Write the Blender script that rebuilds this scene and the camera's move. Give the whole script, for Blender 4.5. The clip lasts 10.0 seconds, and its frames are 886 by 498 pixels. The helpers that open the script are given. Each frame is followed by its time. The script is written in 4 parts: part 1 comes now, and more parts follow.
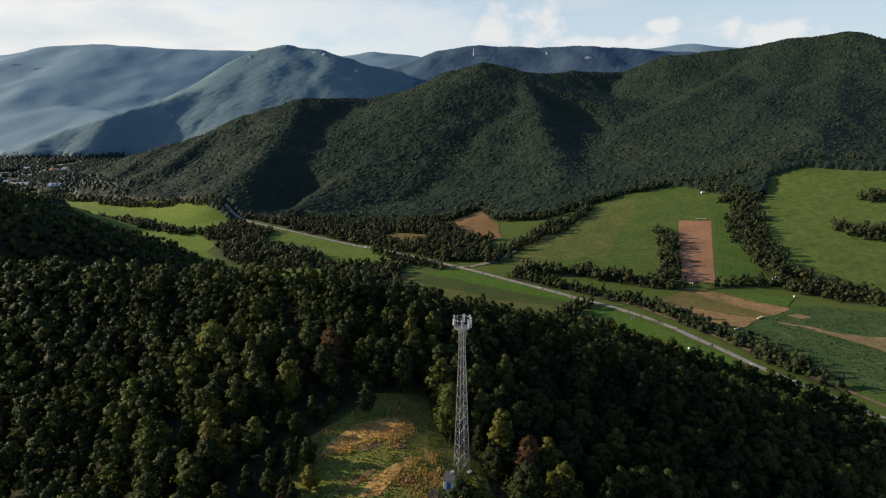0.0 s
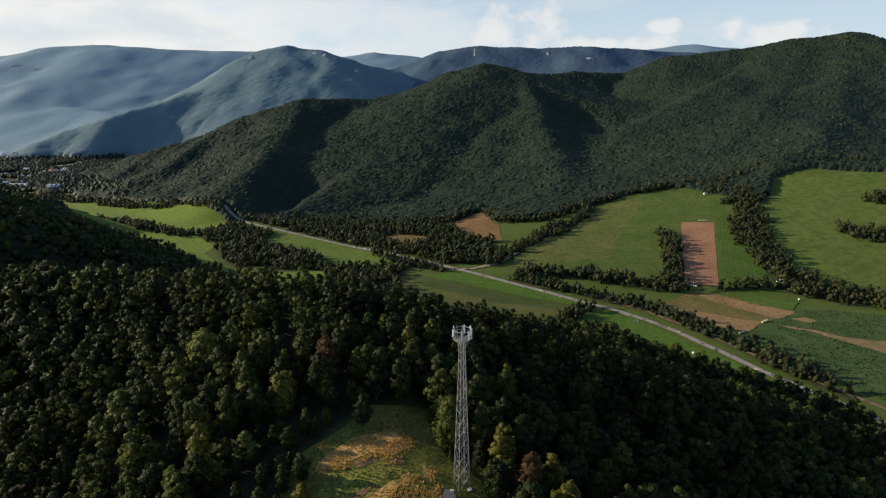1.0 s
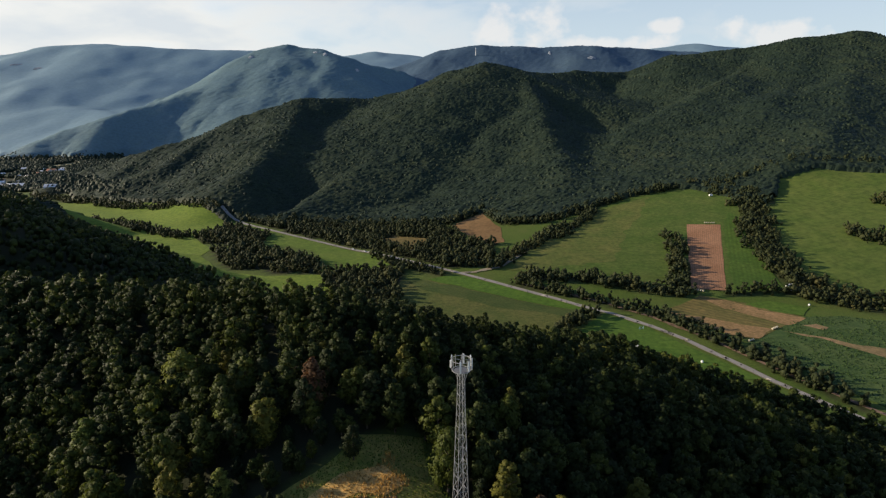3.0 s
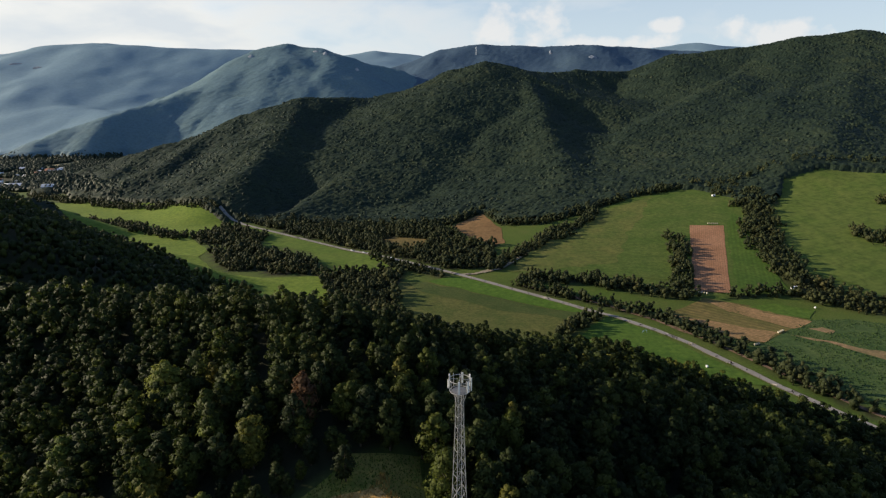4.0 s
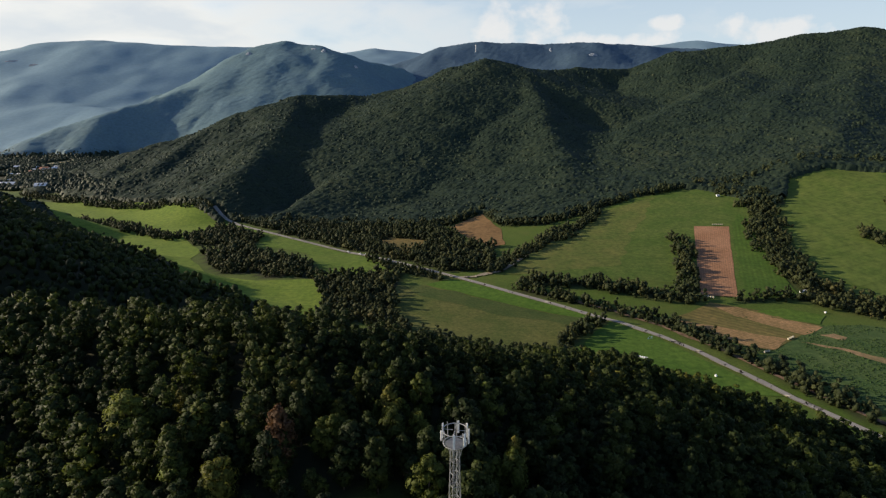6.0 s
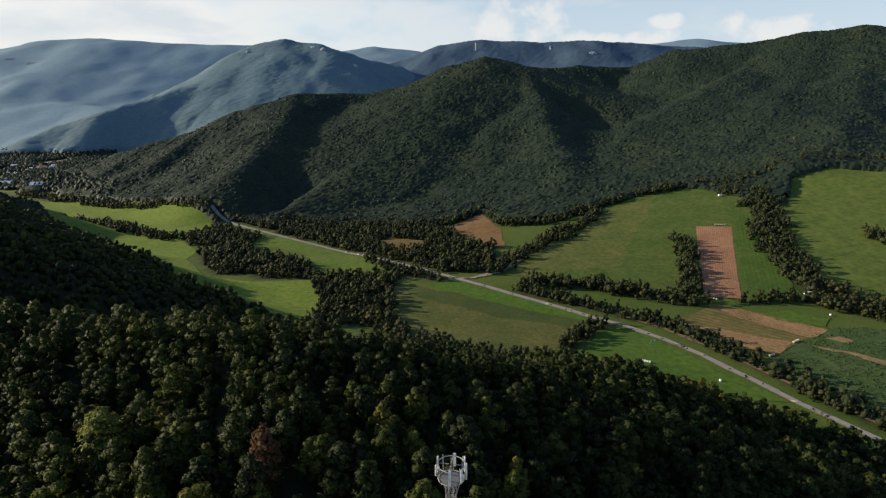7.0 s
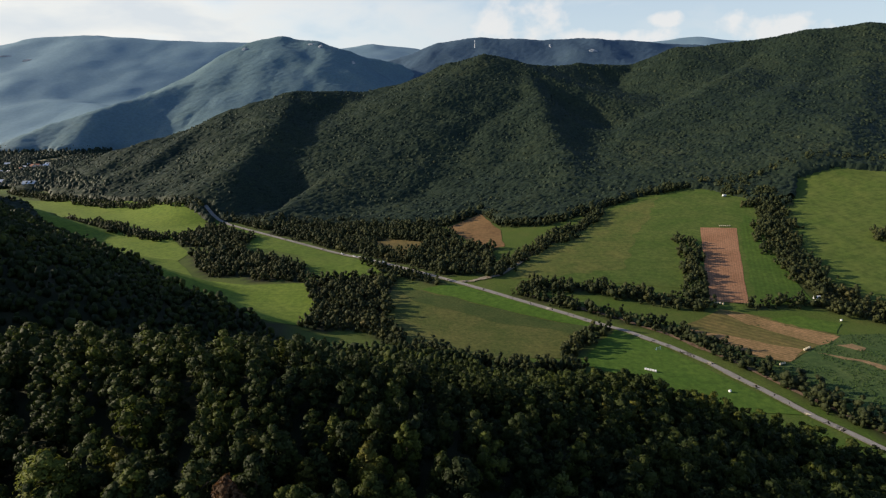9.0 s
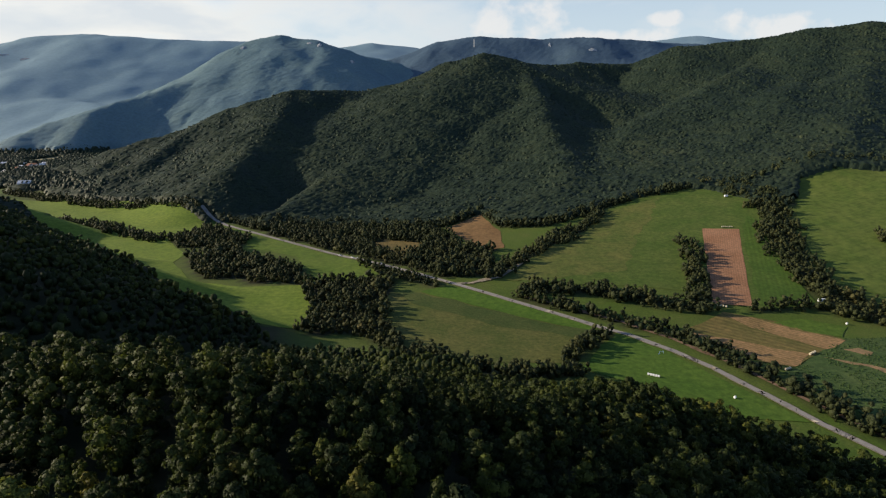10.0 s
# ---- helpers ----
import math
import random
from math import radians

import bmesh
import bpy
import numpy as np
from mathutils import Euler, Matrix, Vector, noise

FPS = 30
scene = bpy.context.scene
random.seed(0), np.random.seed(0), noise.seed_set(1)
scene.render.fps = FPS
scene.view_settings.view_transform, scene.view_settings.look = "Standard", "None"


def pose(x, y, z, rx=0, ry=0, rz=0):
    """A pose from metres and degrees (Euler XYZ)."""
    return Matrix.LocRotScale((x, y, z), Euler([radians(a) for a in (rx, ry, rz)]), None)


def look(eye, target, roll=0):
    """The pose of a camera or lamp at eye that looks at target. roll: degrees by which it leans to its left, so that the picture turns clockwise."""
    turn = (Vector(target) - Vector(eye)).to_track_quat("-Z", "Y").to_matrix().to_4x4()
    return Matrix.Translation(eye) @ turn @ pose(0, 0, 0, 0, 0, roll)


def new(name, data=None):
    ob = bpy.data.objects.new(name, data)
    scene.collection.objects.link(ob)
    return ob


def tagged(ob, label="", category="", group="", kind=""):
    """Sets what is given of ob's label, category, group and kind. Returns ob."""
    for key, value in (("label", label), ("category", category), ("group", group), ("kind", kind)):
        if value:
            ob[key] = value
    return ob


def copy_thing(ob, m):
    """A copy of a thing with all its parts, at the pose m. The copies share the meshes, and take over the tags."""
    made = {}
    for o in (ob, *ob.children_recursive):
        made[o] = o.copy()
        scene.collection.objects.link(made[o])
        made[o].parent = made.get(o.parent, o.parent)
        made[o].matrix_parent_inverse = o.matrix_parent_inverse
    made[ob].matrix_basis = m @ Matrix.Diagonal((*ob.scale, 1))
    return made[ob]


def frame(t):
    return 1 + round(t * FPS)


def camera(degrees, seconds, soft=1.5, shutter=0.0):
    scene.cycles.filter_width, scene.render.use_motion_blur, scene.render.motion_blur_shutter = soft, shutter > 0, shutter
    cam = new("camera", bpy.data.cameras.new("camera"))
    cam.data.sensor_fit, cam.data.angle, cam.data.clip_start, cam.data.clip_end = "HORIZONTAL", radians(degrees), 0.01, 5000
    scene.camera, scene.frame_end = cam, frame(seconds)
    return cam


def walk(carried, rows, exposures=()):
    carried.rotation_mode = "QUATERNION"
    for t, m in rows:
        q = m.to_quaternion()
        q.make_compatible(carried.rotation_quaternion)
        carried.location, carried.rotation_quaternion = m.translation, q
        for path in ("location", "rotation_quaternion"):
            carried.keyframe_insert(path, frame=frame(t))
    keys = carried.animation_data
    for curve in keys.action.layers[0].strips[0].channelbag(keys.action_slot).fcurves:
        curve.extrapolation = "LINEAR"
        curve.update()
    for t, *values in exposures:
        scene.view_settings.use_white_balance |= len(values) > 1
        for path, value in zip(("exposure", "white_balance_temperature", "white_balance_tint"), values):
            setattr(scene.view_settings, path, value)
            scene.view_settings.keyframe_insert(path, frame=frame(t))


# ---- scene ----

# ---- camera: a level flight forwards over a wooded hill ----
cam = camera(75.0, 10.0, 1.25)
# seconds, eye x, y, z, yaw, pitch, lean to the right
ROWS = [
    (0.0, 0.00, 0.00, 172.00, -0.00, -14.00, 0.25),
    (0.5, 0.17, 3.11, 171.91, 0.03, -13.97, 0.25),
    (1.0, 0.38, 6.37, 171.88, 0.08, -13.93, 0.25),
    (1.5, 0.54, 9.75, 171.91, 0.10, -13.92, 0.24),
    (2.0, 0.78, 13.29, 172.02, 0.15, -13.96, 0.22),
    (2.5, 0.96, 16.91, 172.12, 0.17, -13.98, 0.22),
    (4.0, 1.77, 28.99, 172.09, 0.24, -14.04, 0.21),
    (4.5, 1.93, 33.12, 172.04, 0.22, -14.09, 0.22),
    (5.0, 2.23, 37.28, 172.03, 0.21, -14.10, 0.19),
    (5.5, 2.50, 41.37, 172.05, 0.20, -14.16, 0.18),
    (7.0, 3.39, 53.92, 172.19, 0.16, -14.39, 0.16),
    (7.5, 3.68, 57.89, 172.24, 0.15, -14.46, 0.16),
    (8.0, 3.97, 61.94, 172.23, 0.14, -14.51, 0.15),
    (8.5, 4.22, 66.11, 172.19, 0.10, -14.55, 0.12),
    (9.0, 4.46, 70.37, 172.13, 0.07, -14.58, 0.10),
    (9.5, 4.62, 74.56, 172.01, 0.03, -14.61, 0.08),
    (10.0, 4.93, 78.84, 172.03, -0.00, -14.65, 0.06),
]


def gaze(x, y, z, yaw, pitch, lean):
    a, b = radians(yaw), radians(pitch)
    ahead = Vector((-math.sin(a) * math.cos(b), math.cos(a) * math.cos(b), math.sin(b)))
    return look((x, y, z), Vector((x, y, z)) + 100 * ahead, -lean)


EXPOSURE = 0.43
walk(cam, [(row[0], gaze(*row[1:])) for row in ROWS], [(0, EXPOSURE), (10, EXPOSURE)])

# ---- light: a low warm sun from the west, a hazy sky with clouds ----
SUN_ELEVATION, SUN_STRENGTH, SKY_STRENGTH = 19.0, 4.9, 0.075
SUN_WAY = Vector((-1.0, 0.18, math.tan(radians(SUN_ELEVATION)))).normalized()
sun = new("sun", bpy.data.lights.new("sun", "SUN"))
sun.data.energy, sun.data.angle, sun.data.color = SUN_STRENGTH, radians(0.6), (1.0, 0.84, 0.62)
sun.matrix_world = look(tuple(SUN_WAY * 800), (0, 0, 0))


world = bpy.data.worlds.new("evening_sky")
scene.world = world
world.use_nodes = True


def node(tree, kind, **values):
    n = tree.nodes.new(kind)
    for key, value in values.items():
        n.inputs[key.replace("_", " ")].default_value = value
    return n


def math_node(tree, operation, a, b=None, clamp=False):
    n = tree.nodes.new("ShaderNodeMath")
    n.operation, n.use_clamp = operation, clamp
    for i, v in enumerate((a, b)):
        if v is None:
            continue
        if isinstance(v, (int, float)):
            n.inputs[i].default_value = v
        else:
            tree.links.new(v, n.inputs[i])
    return n.outputs[0]


def ramp(tree, fac, stops):
    n = tree.nodes.new("ShaderNodeValToRGB")
    while len(n.color_ramp.elements) < len(stops):
        n.color_ramp.elements.new(0.5)
    for e, (at, colour) in zip(n.color_ramp.elements, stops):
        e.position, e.color = at, (*colour, 1)
    tree.links.new(fac, n.inputs[0])
    return n.outputs[0]


def mix(tree, fac, a, b, blend="MIX"):
    n = tree.nodes.new("ShaderNodeMix")
    n.data_type, n.blend_type = "RGBA", blend
    for socket, v in ((n.inputs[0], fac), (n.inputs[6], a), (n.inputs[7], b)):
        if isinstance(v, (int, float)):
            socket.default_value = v
        elif isinstance(v, tuple):
            socket.default_value = (*v, 1)
        else:
            tree.links.new(v, socket)
    return n.outputs[2]


def build_sky():
    tree = world.node_tree
    tree.nodes.clear()
    link = tree.links.new
    sky = tree.nodes.new("ShaderNodeTexSky")
    sky.sky_type, sky.sun_disc = "NISHITA", False
    sky.sun_elevation, sky.sun_rotation = radians(SUN_ELEVATION), math.atan2(SUN_WAY.x, SUN_WAY.y)
    sky.air_density, sky.dust_density, sky.altitude = 1.0, 2.0, 600
    way = tree.nodes.new("ShaderNodeTexCoord").outputs["Generated"]
    apart = tree.nodes.new("ShaderNodeSeparateXYZ")
    link(way, apart.inputs[0])
    x, y, z = apart.outputs
    azimuth = math_node(tree, "ARCTAN2", x, y)
    # broad layered cloud, stretched towards the horizon
    flat = tree.nodes.new("ShaderNodeCombineXYZ")
    link(math_node(tree, "MULTIPLY", azimuth, 4.2), flat.inputs[0])
    link(math_node(tree, "MULTIPLY", z, 11.0), flat.inputs[1])
    layer = node(tree, "ShaderNodeTexNoise", Scale=1.3, Detail=7.0, Roughness=0.52, Distortion=0.25)
    link(flat.outputs[0], layer.inputs["Vector"])
    # more cover towards the sun's side of the sky
    cover = math_node(tree, "ADD", layer.outputs[0], math_node(tree, "MULTIPLY", azimuth, -0.45))
    cover = ramp(tree, cover, [(0.40, (0, 0, 0)), (0.66, (1, 1, 1))])
    low = ramp(tree, z, [(0.14, (1, 1, 1)), (0.32, (0, 0, 0))])
    cover = math_node(tree, "MULTIPLY", cover, low)
    # heaped clouds
    puff = tree.nodes.new("ShaderNodeCombineXYZ")
    link(math_node(tree, "MULTIPLY", azimuth, 12.0), puff.inputs[0])
    link(math_node(tree, "MULTIPLY", z, 15.0), puff.inputs[1])
    heap = node(tree, "ShaderNodeTexNoise", Scale=1.35, Detail=9.0, Roughness=0.56)
    link(puff.outputs[0], heap.inputs["Vector"])
    edge = heap.outputs[0]
    heaps = None
    for az, el, wide, tall in ((0.083, 0.112, 0.050, 0.040), (0.158, 0.126, 0.045, 0.058), (0.49, 0.094, 0.085, 0.030), (0.345, 0.117, 0.030, 0.014), (0.25, 0.092, 0.16, 0.016), (0.66, 0.118, 0.05, 0.008)):
        dx = math_node(tree, "DIVIDE", math_node(tree, "SUBTRACT", azimuth, az), wide)
        dz = math_node(tree, "DIVIDE", math_node(tree, "SUBTRACT", z, el), tall)
        r = math_node(tree, "ADD", math_node(tree, "MULTIPLY", dx, dx), math_node(tree, "MULTIPLY", dz, dz))
        one = math_node(tree, "SUBTRACT", 1.0, r)
        heaps = one if heaps is None else math_node(tree, "MAXIMUM", heaps, one)
    heaps = math_node(tree, "ADD", math_node(tree, "MULTIPLY", heaps, 0.5), math_node(tree, "MULTIPLY", math_node(tree, "SUBTRACT", edge, 0.5), 2.4))
    heaps = ramp(tree, heaps, [(0.10, (0, 0, 0)), (0.50, (1, 1, 1))])
    shade = ramp(tree, layer.outputs[0], [(0.34, (10.4, 10.0, 9.3)), (0.50, (8.7, 8.7, 8.4)), (0.64, (7.2, 7.6, 7.9))])
    haze = ramp(tree, z, [(0.04, (0.9, 0.9, 0.9)), (0.20, (0.55, 0.55, 0.55)), (0.45, (0.0, 0.0, 0.0))])
    clear = mix(tree, 1.0, sky.outputs[0], (0.98, 1.15, 1.45), "MULTIPLY")
    base = mix(tree, haze, clear, (6.6, 7.7, 8.4))
    colour = mix(tree, math_node(tree, "MULTIPLY", cover, 0.85), base, shade)
    colour = mix(tree, math_node(tree, "MULTIPLY", heaps, 0.62), colour, (9.2, 8.8, 8.4))
    back = node(tree, "ShaderNodeBackground", Strength=SKY_STRENGTH)
    link(colour, back.inputs["Color"])
    out = tree.nodes.new("ShaderNodeOutputWorld")
    link(back.outputs[0], out.inputs[0])


build_sky()


# ---- materials ----
def shader(name, rough=0.8, metal=0.0, spec=0.3):
    m = bpy.data.materials.new(name)
    m.use_nodes = True
    tree = m.node_tree
    bsdf = tree.nodes["Principled BSDF"]
    bsdf.inputs["Roughness"].default_value, bsdf.inputs["Metallic"].default_value = rough, metal
    bsdf.inputs["Specular IOR Level"].default_value = spec
    return m, tree, bsdf


def grain(tree, size, detail=4.0, rough=0.55):
    """Noise at a size in metres, in the object's own space."""
    at = tree.nodes.new("ShaderNodeTexCoord").outputs["Object"]
    n = node(tree, "ShaderNodeTexNoise", Scale=1.0 / size, Detail=detail, Roughness=rough)
    tree.links.new(at, n.inputs["Vector"])
    return n.outputs[0]


def bump(tree, bsdf, height, strength, distance):
    b = node(tree, "ShaderNodeBump", Strength=strength, Distance=distance)
    tree.links.new(height, b.inputs["Height"])
    tree.links.new(b.outputs[0], bsdf.inputs["Normal"])


def plain(name, low, high, size=0.3, rough=0.7, metal=0.0, relief=0.01, coarse=4.0):
    """Colour between two tones at two scales, with a fine relief."""
    m, tree, bsdf = shader(name, rough, metal)
    fine, broad = grain(tree, size), grain(tree, size * coarse, 3.0)
    both = math_node(tree, "ADD", math_node(tree, "MULTIPLY", fine, 0.5), math_node(tree, "MULTIPLY", broad, 0.5))
    tree.links.new(ramp(tree, both, [(0.36, low), (0.64, high)]), bsdf.inputs["Base Color"])
    bump(tree, bsdf, fine, 0.6, relief)
    return m


def foliage(name, tones, per_island=False, leaf_size=0.5, relief=0.5, vary=1.0):
    """Leaves: the tone differs from tree to tree and a little within a crown, sprays stand out of it, with the gaps
    between them painted dark like shade; some light passes through.
    """
    m, tree, bsdf = shader(name, 0.65, 0.0, 0.2)
    if per_island:
        attribute = tree.nodes.new("ShaderNodeAttribute")
        attribute.attribute_name = "tint"
        pick = attribute.outputs["Fac"]
    else:
        pick = tree.nodes.new("ShaderNodeObjectInfo").outputs["Random"]
    geometry = tree.nodes.new("ShaderNodeNewGeometry")
    tone = ramp(tree, pick, tones)
    leaf = geometry.outputs["Random Per Island"]
    tone = mix(tree, 1.0, tone, ramp(tree, leaf, [(0.0, (0.80, 0.82, 0.80)), (1.0, (1.18, 1.14, 1.08))]), "MULTIPLY")
    sprays = node(tree, "ShaderNodeTexNoise", Scale=1.0 / leaf_size, Detail=3.0, Roughness=0.6)
    tree.links.new(geometry.outputs["Position"], sprays.inputs["Vector"])
    # hollows between sprays get a darker tone, shade put into the colour
    tone = mix(tree, 1.0, tone, ramp(tree, sprays.outputs[0], [(0.34, (1 - 0.38 * vary, 1 - 0.36 * vary, 1 - 0.38 * vary)), (0.66, (1 + 0.35 * vary, 1 + 0.32 * vary, 1 + 0.25 * vary))]), "MULTIPLY")
    tree.links.new(tone, bsdf.inputs["Base Color"])
    thin = tree.nodes.new("ShaderNodeBsdfTranslucent")
    tree.links.new(tone, thin.inputs["Color"])
    b = node(tree, "ShaderNodeBump", Strength=0.9, Distance=relief)
    tree.links.new(sprays.outputs[0], b.inputs["Height"])
    for shade in (bsdf, thin):
        tree.links.new(b.outputs[0], shade.inputs["Normal"])
    both = node(tree, "ShaderNodeMixShader", Fac=0.36)
    tree.links.new(bsdf.outputs[0], both.inputs[1])
    tree.links.new(thin.outputs[0], both.inputs[2])
    tree.links.new(both.outputs[0], tree.nodes["Material Output"].inputs["Surface"])
    return m


def ground_material():
    m, tree, bsdf = shader("grass_and_forest_floor", 0.9, 0.0, 0.15)
    fine, mid, broad = grain(tree, 1.5), grain(tree, 14.0), grain(tree, 90.0)
    grass = ramp(tree, mid, [(0.3, (0.058, 0.096, 0.015)), (0.55, (0.080, 0.118, 0.020)), (0.75, (0.105, 0.118, 0.030))])
    grass = mix(tree, 0.5, grass, ramp(tree, broad, [(0.35, (0.050, 0.092, 0.014)), (0.65, (0.092, 0.105, 0.030))]))
    grass = mix(tree, 1.0, grass, ramp(tree, fine, [(0.3, (0.75, 0.78, 0.75)), (0.7, (1.2, 1.18, 1.1))]), "MULTIPLY")
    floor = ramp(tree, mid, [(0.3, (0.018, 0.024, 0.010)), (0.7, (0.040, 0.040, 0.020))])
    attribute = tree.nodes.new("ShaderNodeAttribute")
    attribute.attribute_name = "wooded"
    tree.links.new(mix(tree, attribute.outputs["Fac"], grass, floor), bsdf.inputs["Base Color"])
    bump(tree, bsdf, fine, 0.8, 0.4)
    return m


def field_material(name, low, high, stripe=None, spacing=3.0, blotch=(0.9, 1.1), mottle=4.5):
    """A crop or bare field: tones at two scales, with the rows of the machine along one direction."""
    m, tree, bsdf = shader(name, 0.92, 0.0, 0.12)
    fine, broad = grain(tree, 1.2), grain(tree, 30.0, 5.0, 0.6)
    tone = ramp(tree, math_node(tree, "ADD", math_node(tree, "MULTIPLY", fine, 0.4), math_node(tree, "MULTIPLY", broad, 0.6)), [(0.38, low), (0.62, high)])
    tufts = grain(tree, mottle, 4.0, 0.65)
    tone = mix(tree, 1.0, tone, ramp(tree, tufts, [(0.30, (0.66, 0.70, 0.70)), (0.52, (1.0, 1.0, 1.0)), (0.72, (1.34, 1.26, 1.22))]), "MULTIPLY")
    height = math_node(tree, "ADD", fine, math_node(tree, "MULTIPLY", tufts, 1.5))
    if stripe:
        turn = tree.nodes.new("ShaderNodeMapping")
        turn.inputs["Rotation"].default_value = (0, 0, radians(stripe))
        tree.links.new(tree.nodes.new("ShaderNodeTexCoord").outputs["Object"], turn.inputs[0])
        wave = node(tree, "ShaderNodeTexWave", Scale=0.314 / spacing, Distortion=2.6, Detail=4.0, Detail_Scale=0.25)
        tree.links.new(turn.outputs[0], wave.inputs["Vector"])
        tone = mix(tree, 1.0, tone, ramp(tree, wave.outputs[1], [(0.2, (blotch[0],) * 3), (0.8, (blotch[1],) * 3)]), "MULTIPLY")
    tree.links.new(tone, bsdf.inputs["Base Color"])
    bump(tree, bsdf, height, 0.5, 0.3)
    return m


MIXED = [(0.0, (0.020, 0.032, 0.011)), (0.3, (0.030, 0.046, 0.012)), (0.6, (0.045, 0.062, 0.014)), (0.82, (0.078, 0.100, 0.017)), (0.97, (0.125, 0.120, 0.022)), (1.0, (0.105, 0.056, 0.029))]
# hill woods: greens shifted towards blue, a slight distance haze in the colour
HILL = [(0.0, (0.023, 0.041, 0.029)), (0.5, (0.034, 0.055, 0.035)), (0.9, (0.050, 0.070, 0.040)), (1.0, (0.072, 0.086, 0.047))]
# far forests: blue distance haze is painted into these base colours
KNOLL_HAZE = [(0.0, (0.140, 0.236, 0.305)), (0.6, (0.158, 0.258, 0.310)), (1.0, (0.182, 0.280, 0.308))]
# darker than the others: the plateau's shade is painted in as well
PLATEAU_HAZE = [(0.0, (0.082, 0.142, 0.225)), (0.6, (0.092, 0.155, 0.235)), (1.0, (0.105, 0.172, 0.240))]
RIDGE_HAZE = [(0.0, (0.250, 0.395, 0.520)), (0.6, (0.262, 0.410, 0.525)), (1.0, (0.280, 0.425, 0.525))]
LAST_HAZE = [(0.0, (0.250, 0.390, 0.520)), (1.0, (0.280, 0.420, 0.530))]
VALLEY = [(0.0, (0.031, 0.044, 0.020)), (0.5, (0.050, 0.064, 0.026)), (0.9, (0.082, 0.090, 0.036)), (1.0, (0.118, 0.108, 0.042))]
LEAVES_VALLEY = foliage("valley_leaves", VALLEY, True, 0.9, 0.4)
LEAVES = foliage("broad_leaves", MIXED, False, 0.7, 0.2)
LEAVES_NEAR = foliage("broad_leaves_joined", MIXED, True, 0.7, 0.2)
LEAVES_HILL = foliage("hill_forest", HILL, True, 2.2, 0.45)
# the four far canopies carry the haze in their colour
LEAVES_KNOLL = foliage("knoll_forest", KNOLL_HAZE, True, 9.0, 0.3, 0.35)
LEAVES_PLATEAU = foliage("plateau_forest", PLATEAU_HAZE, True, 9.0, 0.3, 0.3)
LEAVES_RIDGE = foliage("ridge_forest", RIDGE_HAZE, True, 14.0, 0.2, 0.18)
LEAVES_LAST = foliage("last_forest", LAST_HAZE, True, 20.0, 0.2, 0.1)
BARK = plain("bark", (0.05, 0.038, 0.028), (0.12, 0.095, 0.07), 0.12, 0.9, 0, 0.02)
GROUND = ground_material()
ASPHALT = plain("asphalt", (0.22, 0.205, 0.185), (0.30, 0.28, 0.25), 0.4, 0.85)
GRAVEL = plain("gravel", (0.20, 0.17, 0.12), (0.30, 0.26, 0.19), 0.5, 0.95)
STEEL = plain("galvanised_steel", (0.33, 0.33, 0.32), (0.48, 0.48, 0.47), 0.25, 0.5, 0.5, 0.003)
ANTENNA = plain("antenna_plastic", (0.62, 0.63, 0.62), (0.75, 0.76, 0.75), 0.3, 0.5, 0, 0.002)
WHITE = plain("white_paint", (0.66, 0.66, 0.64), (0.82, 0.82, 0.80), 0.4, 0.6, 0, 0.004)
BLUE = plain("blue_paint", (0.03, 0.08, 0.26), (0.05, 0.12, 0.36), 0.2, 0.5, 0, 0.003)
BLUE_PALE = plain("pale_blue_paint", (0.20, 0.32, 0.50), (0.28, 0.42, 0.60), 0.2, 0.5, 0, 0.003)
DARK = plain("dark_roofing", (0.05, 0.05, 0.055), (0.10, 0.10, 0.105), 0.3, 0.8, 0, 0.01)
CONCRETE = plain("concrete", (0.30, 0.29, 0.27), (0.45, 0.44, 0.41), 0.4, 0.9, 0, 0.01)
RENDER = plain("house_render", (0.52, 0.48, 0.42), (0.70, 0.66, 0.60), 0.8, 0.85, 0, 0.01)
TILES = plain("roof_tiles", (0.19, 0.085, 0.055), (0.32, 0.15, 0.10), 0.5, 0.85, 0, 0.02)
SHEET = plain("white_sheeting", (0.72, 0.73, 0.74), (0.86, 0.87, 0.88), 0.5, 0.4, 0, 0.01)
STRAW = plain("straw", (0.42, 0.37, 0.26), (0.62, 0.56, 0.42), 0.15, 0.95, 0, 0.03)
GLASS = plain("dark_glass", (0.015, 0.018, 0.02), (0.03, 0.035, 0.04), 0.5, 0.12, 0, 0.0)
RUBBER = plain("rubber", (0.015, 0.015, 0.015), (0.03, 0.03, 0.03), 0.1, 0.8, 0, 0.005)
ROCK = plain("pale_limestone", (0.22, 0.25, 0.28), (0.32, 0.35, 0.38), 6.0, 0.9, 0, 1.0)
BLADES = foliage("grass_blades", [(0.0, (0.105, 0.165, 0.026)), (0.4, (0.165, 0.205, 0.040)), (0.6, (0.40, 0.26, 0.080)), (1.0, (0.58, 0.37, 0.13))], True)
LEAVES_PALE = foliage("pale_leaves", [(0.0, (0.115, 0.160, 0.034)), (1.0, (0.165, 0.190, 0.040))])
EARTH = plain("brown_earth", (0.13, 0.085, 0.055), (0.22, 0.145, 0.095), 1.2, 0.95, 0, 0.05)
GRATING = plain("steel_grating", (0.16, 0.16, 0.16), (0.24, 0.24, 0.24), 0.1, 0.6, 0.4, 0.01)
LEAVES_WEEDS = foliage("weed_leaves", [(0.0, (0.034, 0.075, 0.020)), (1.0, (0.075, 0.125, 0.034))], True)


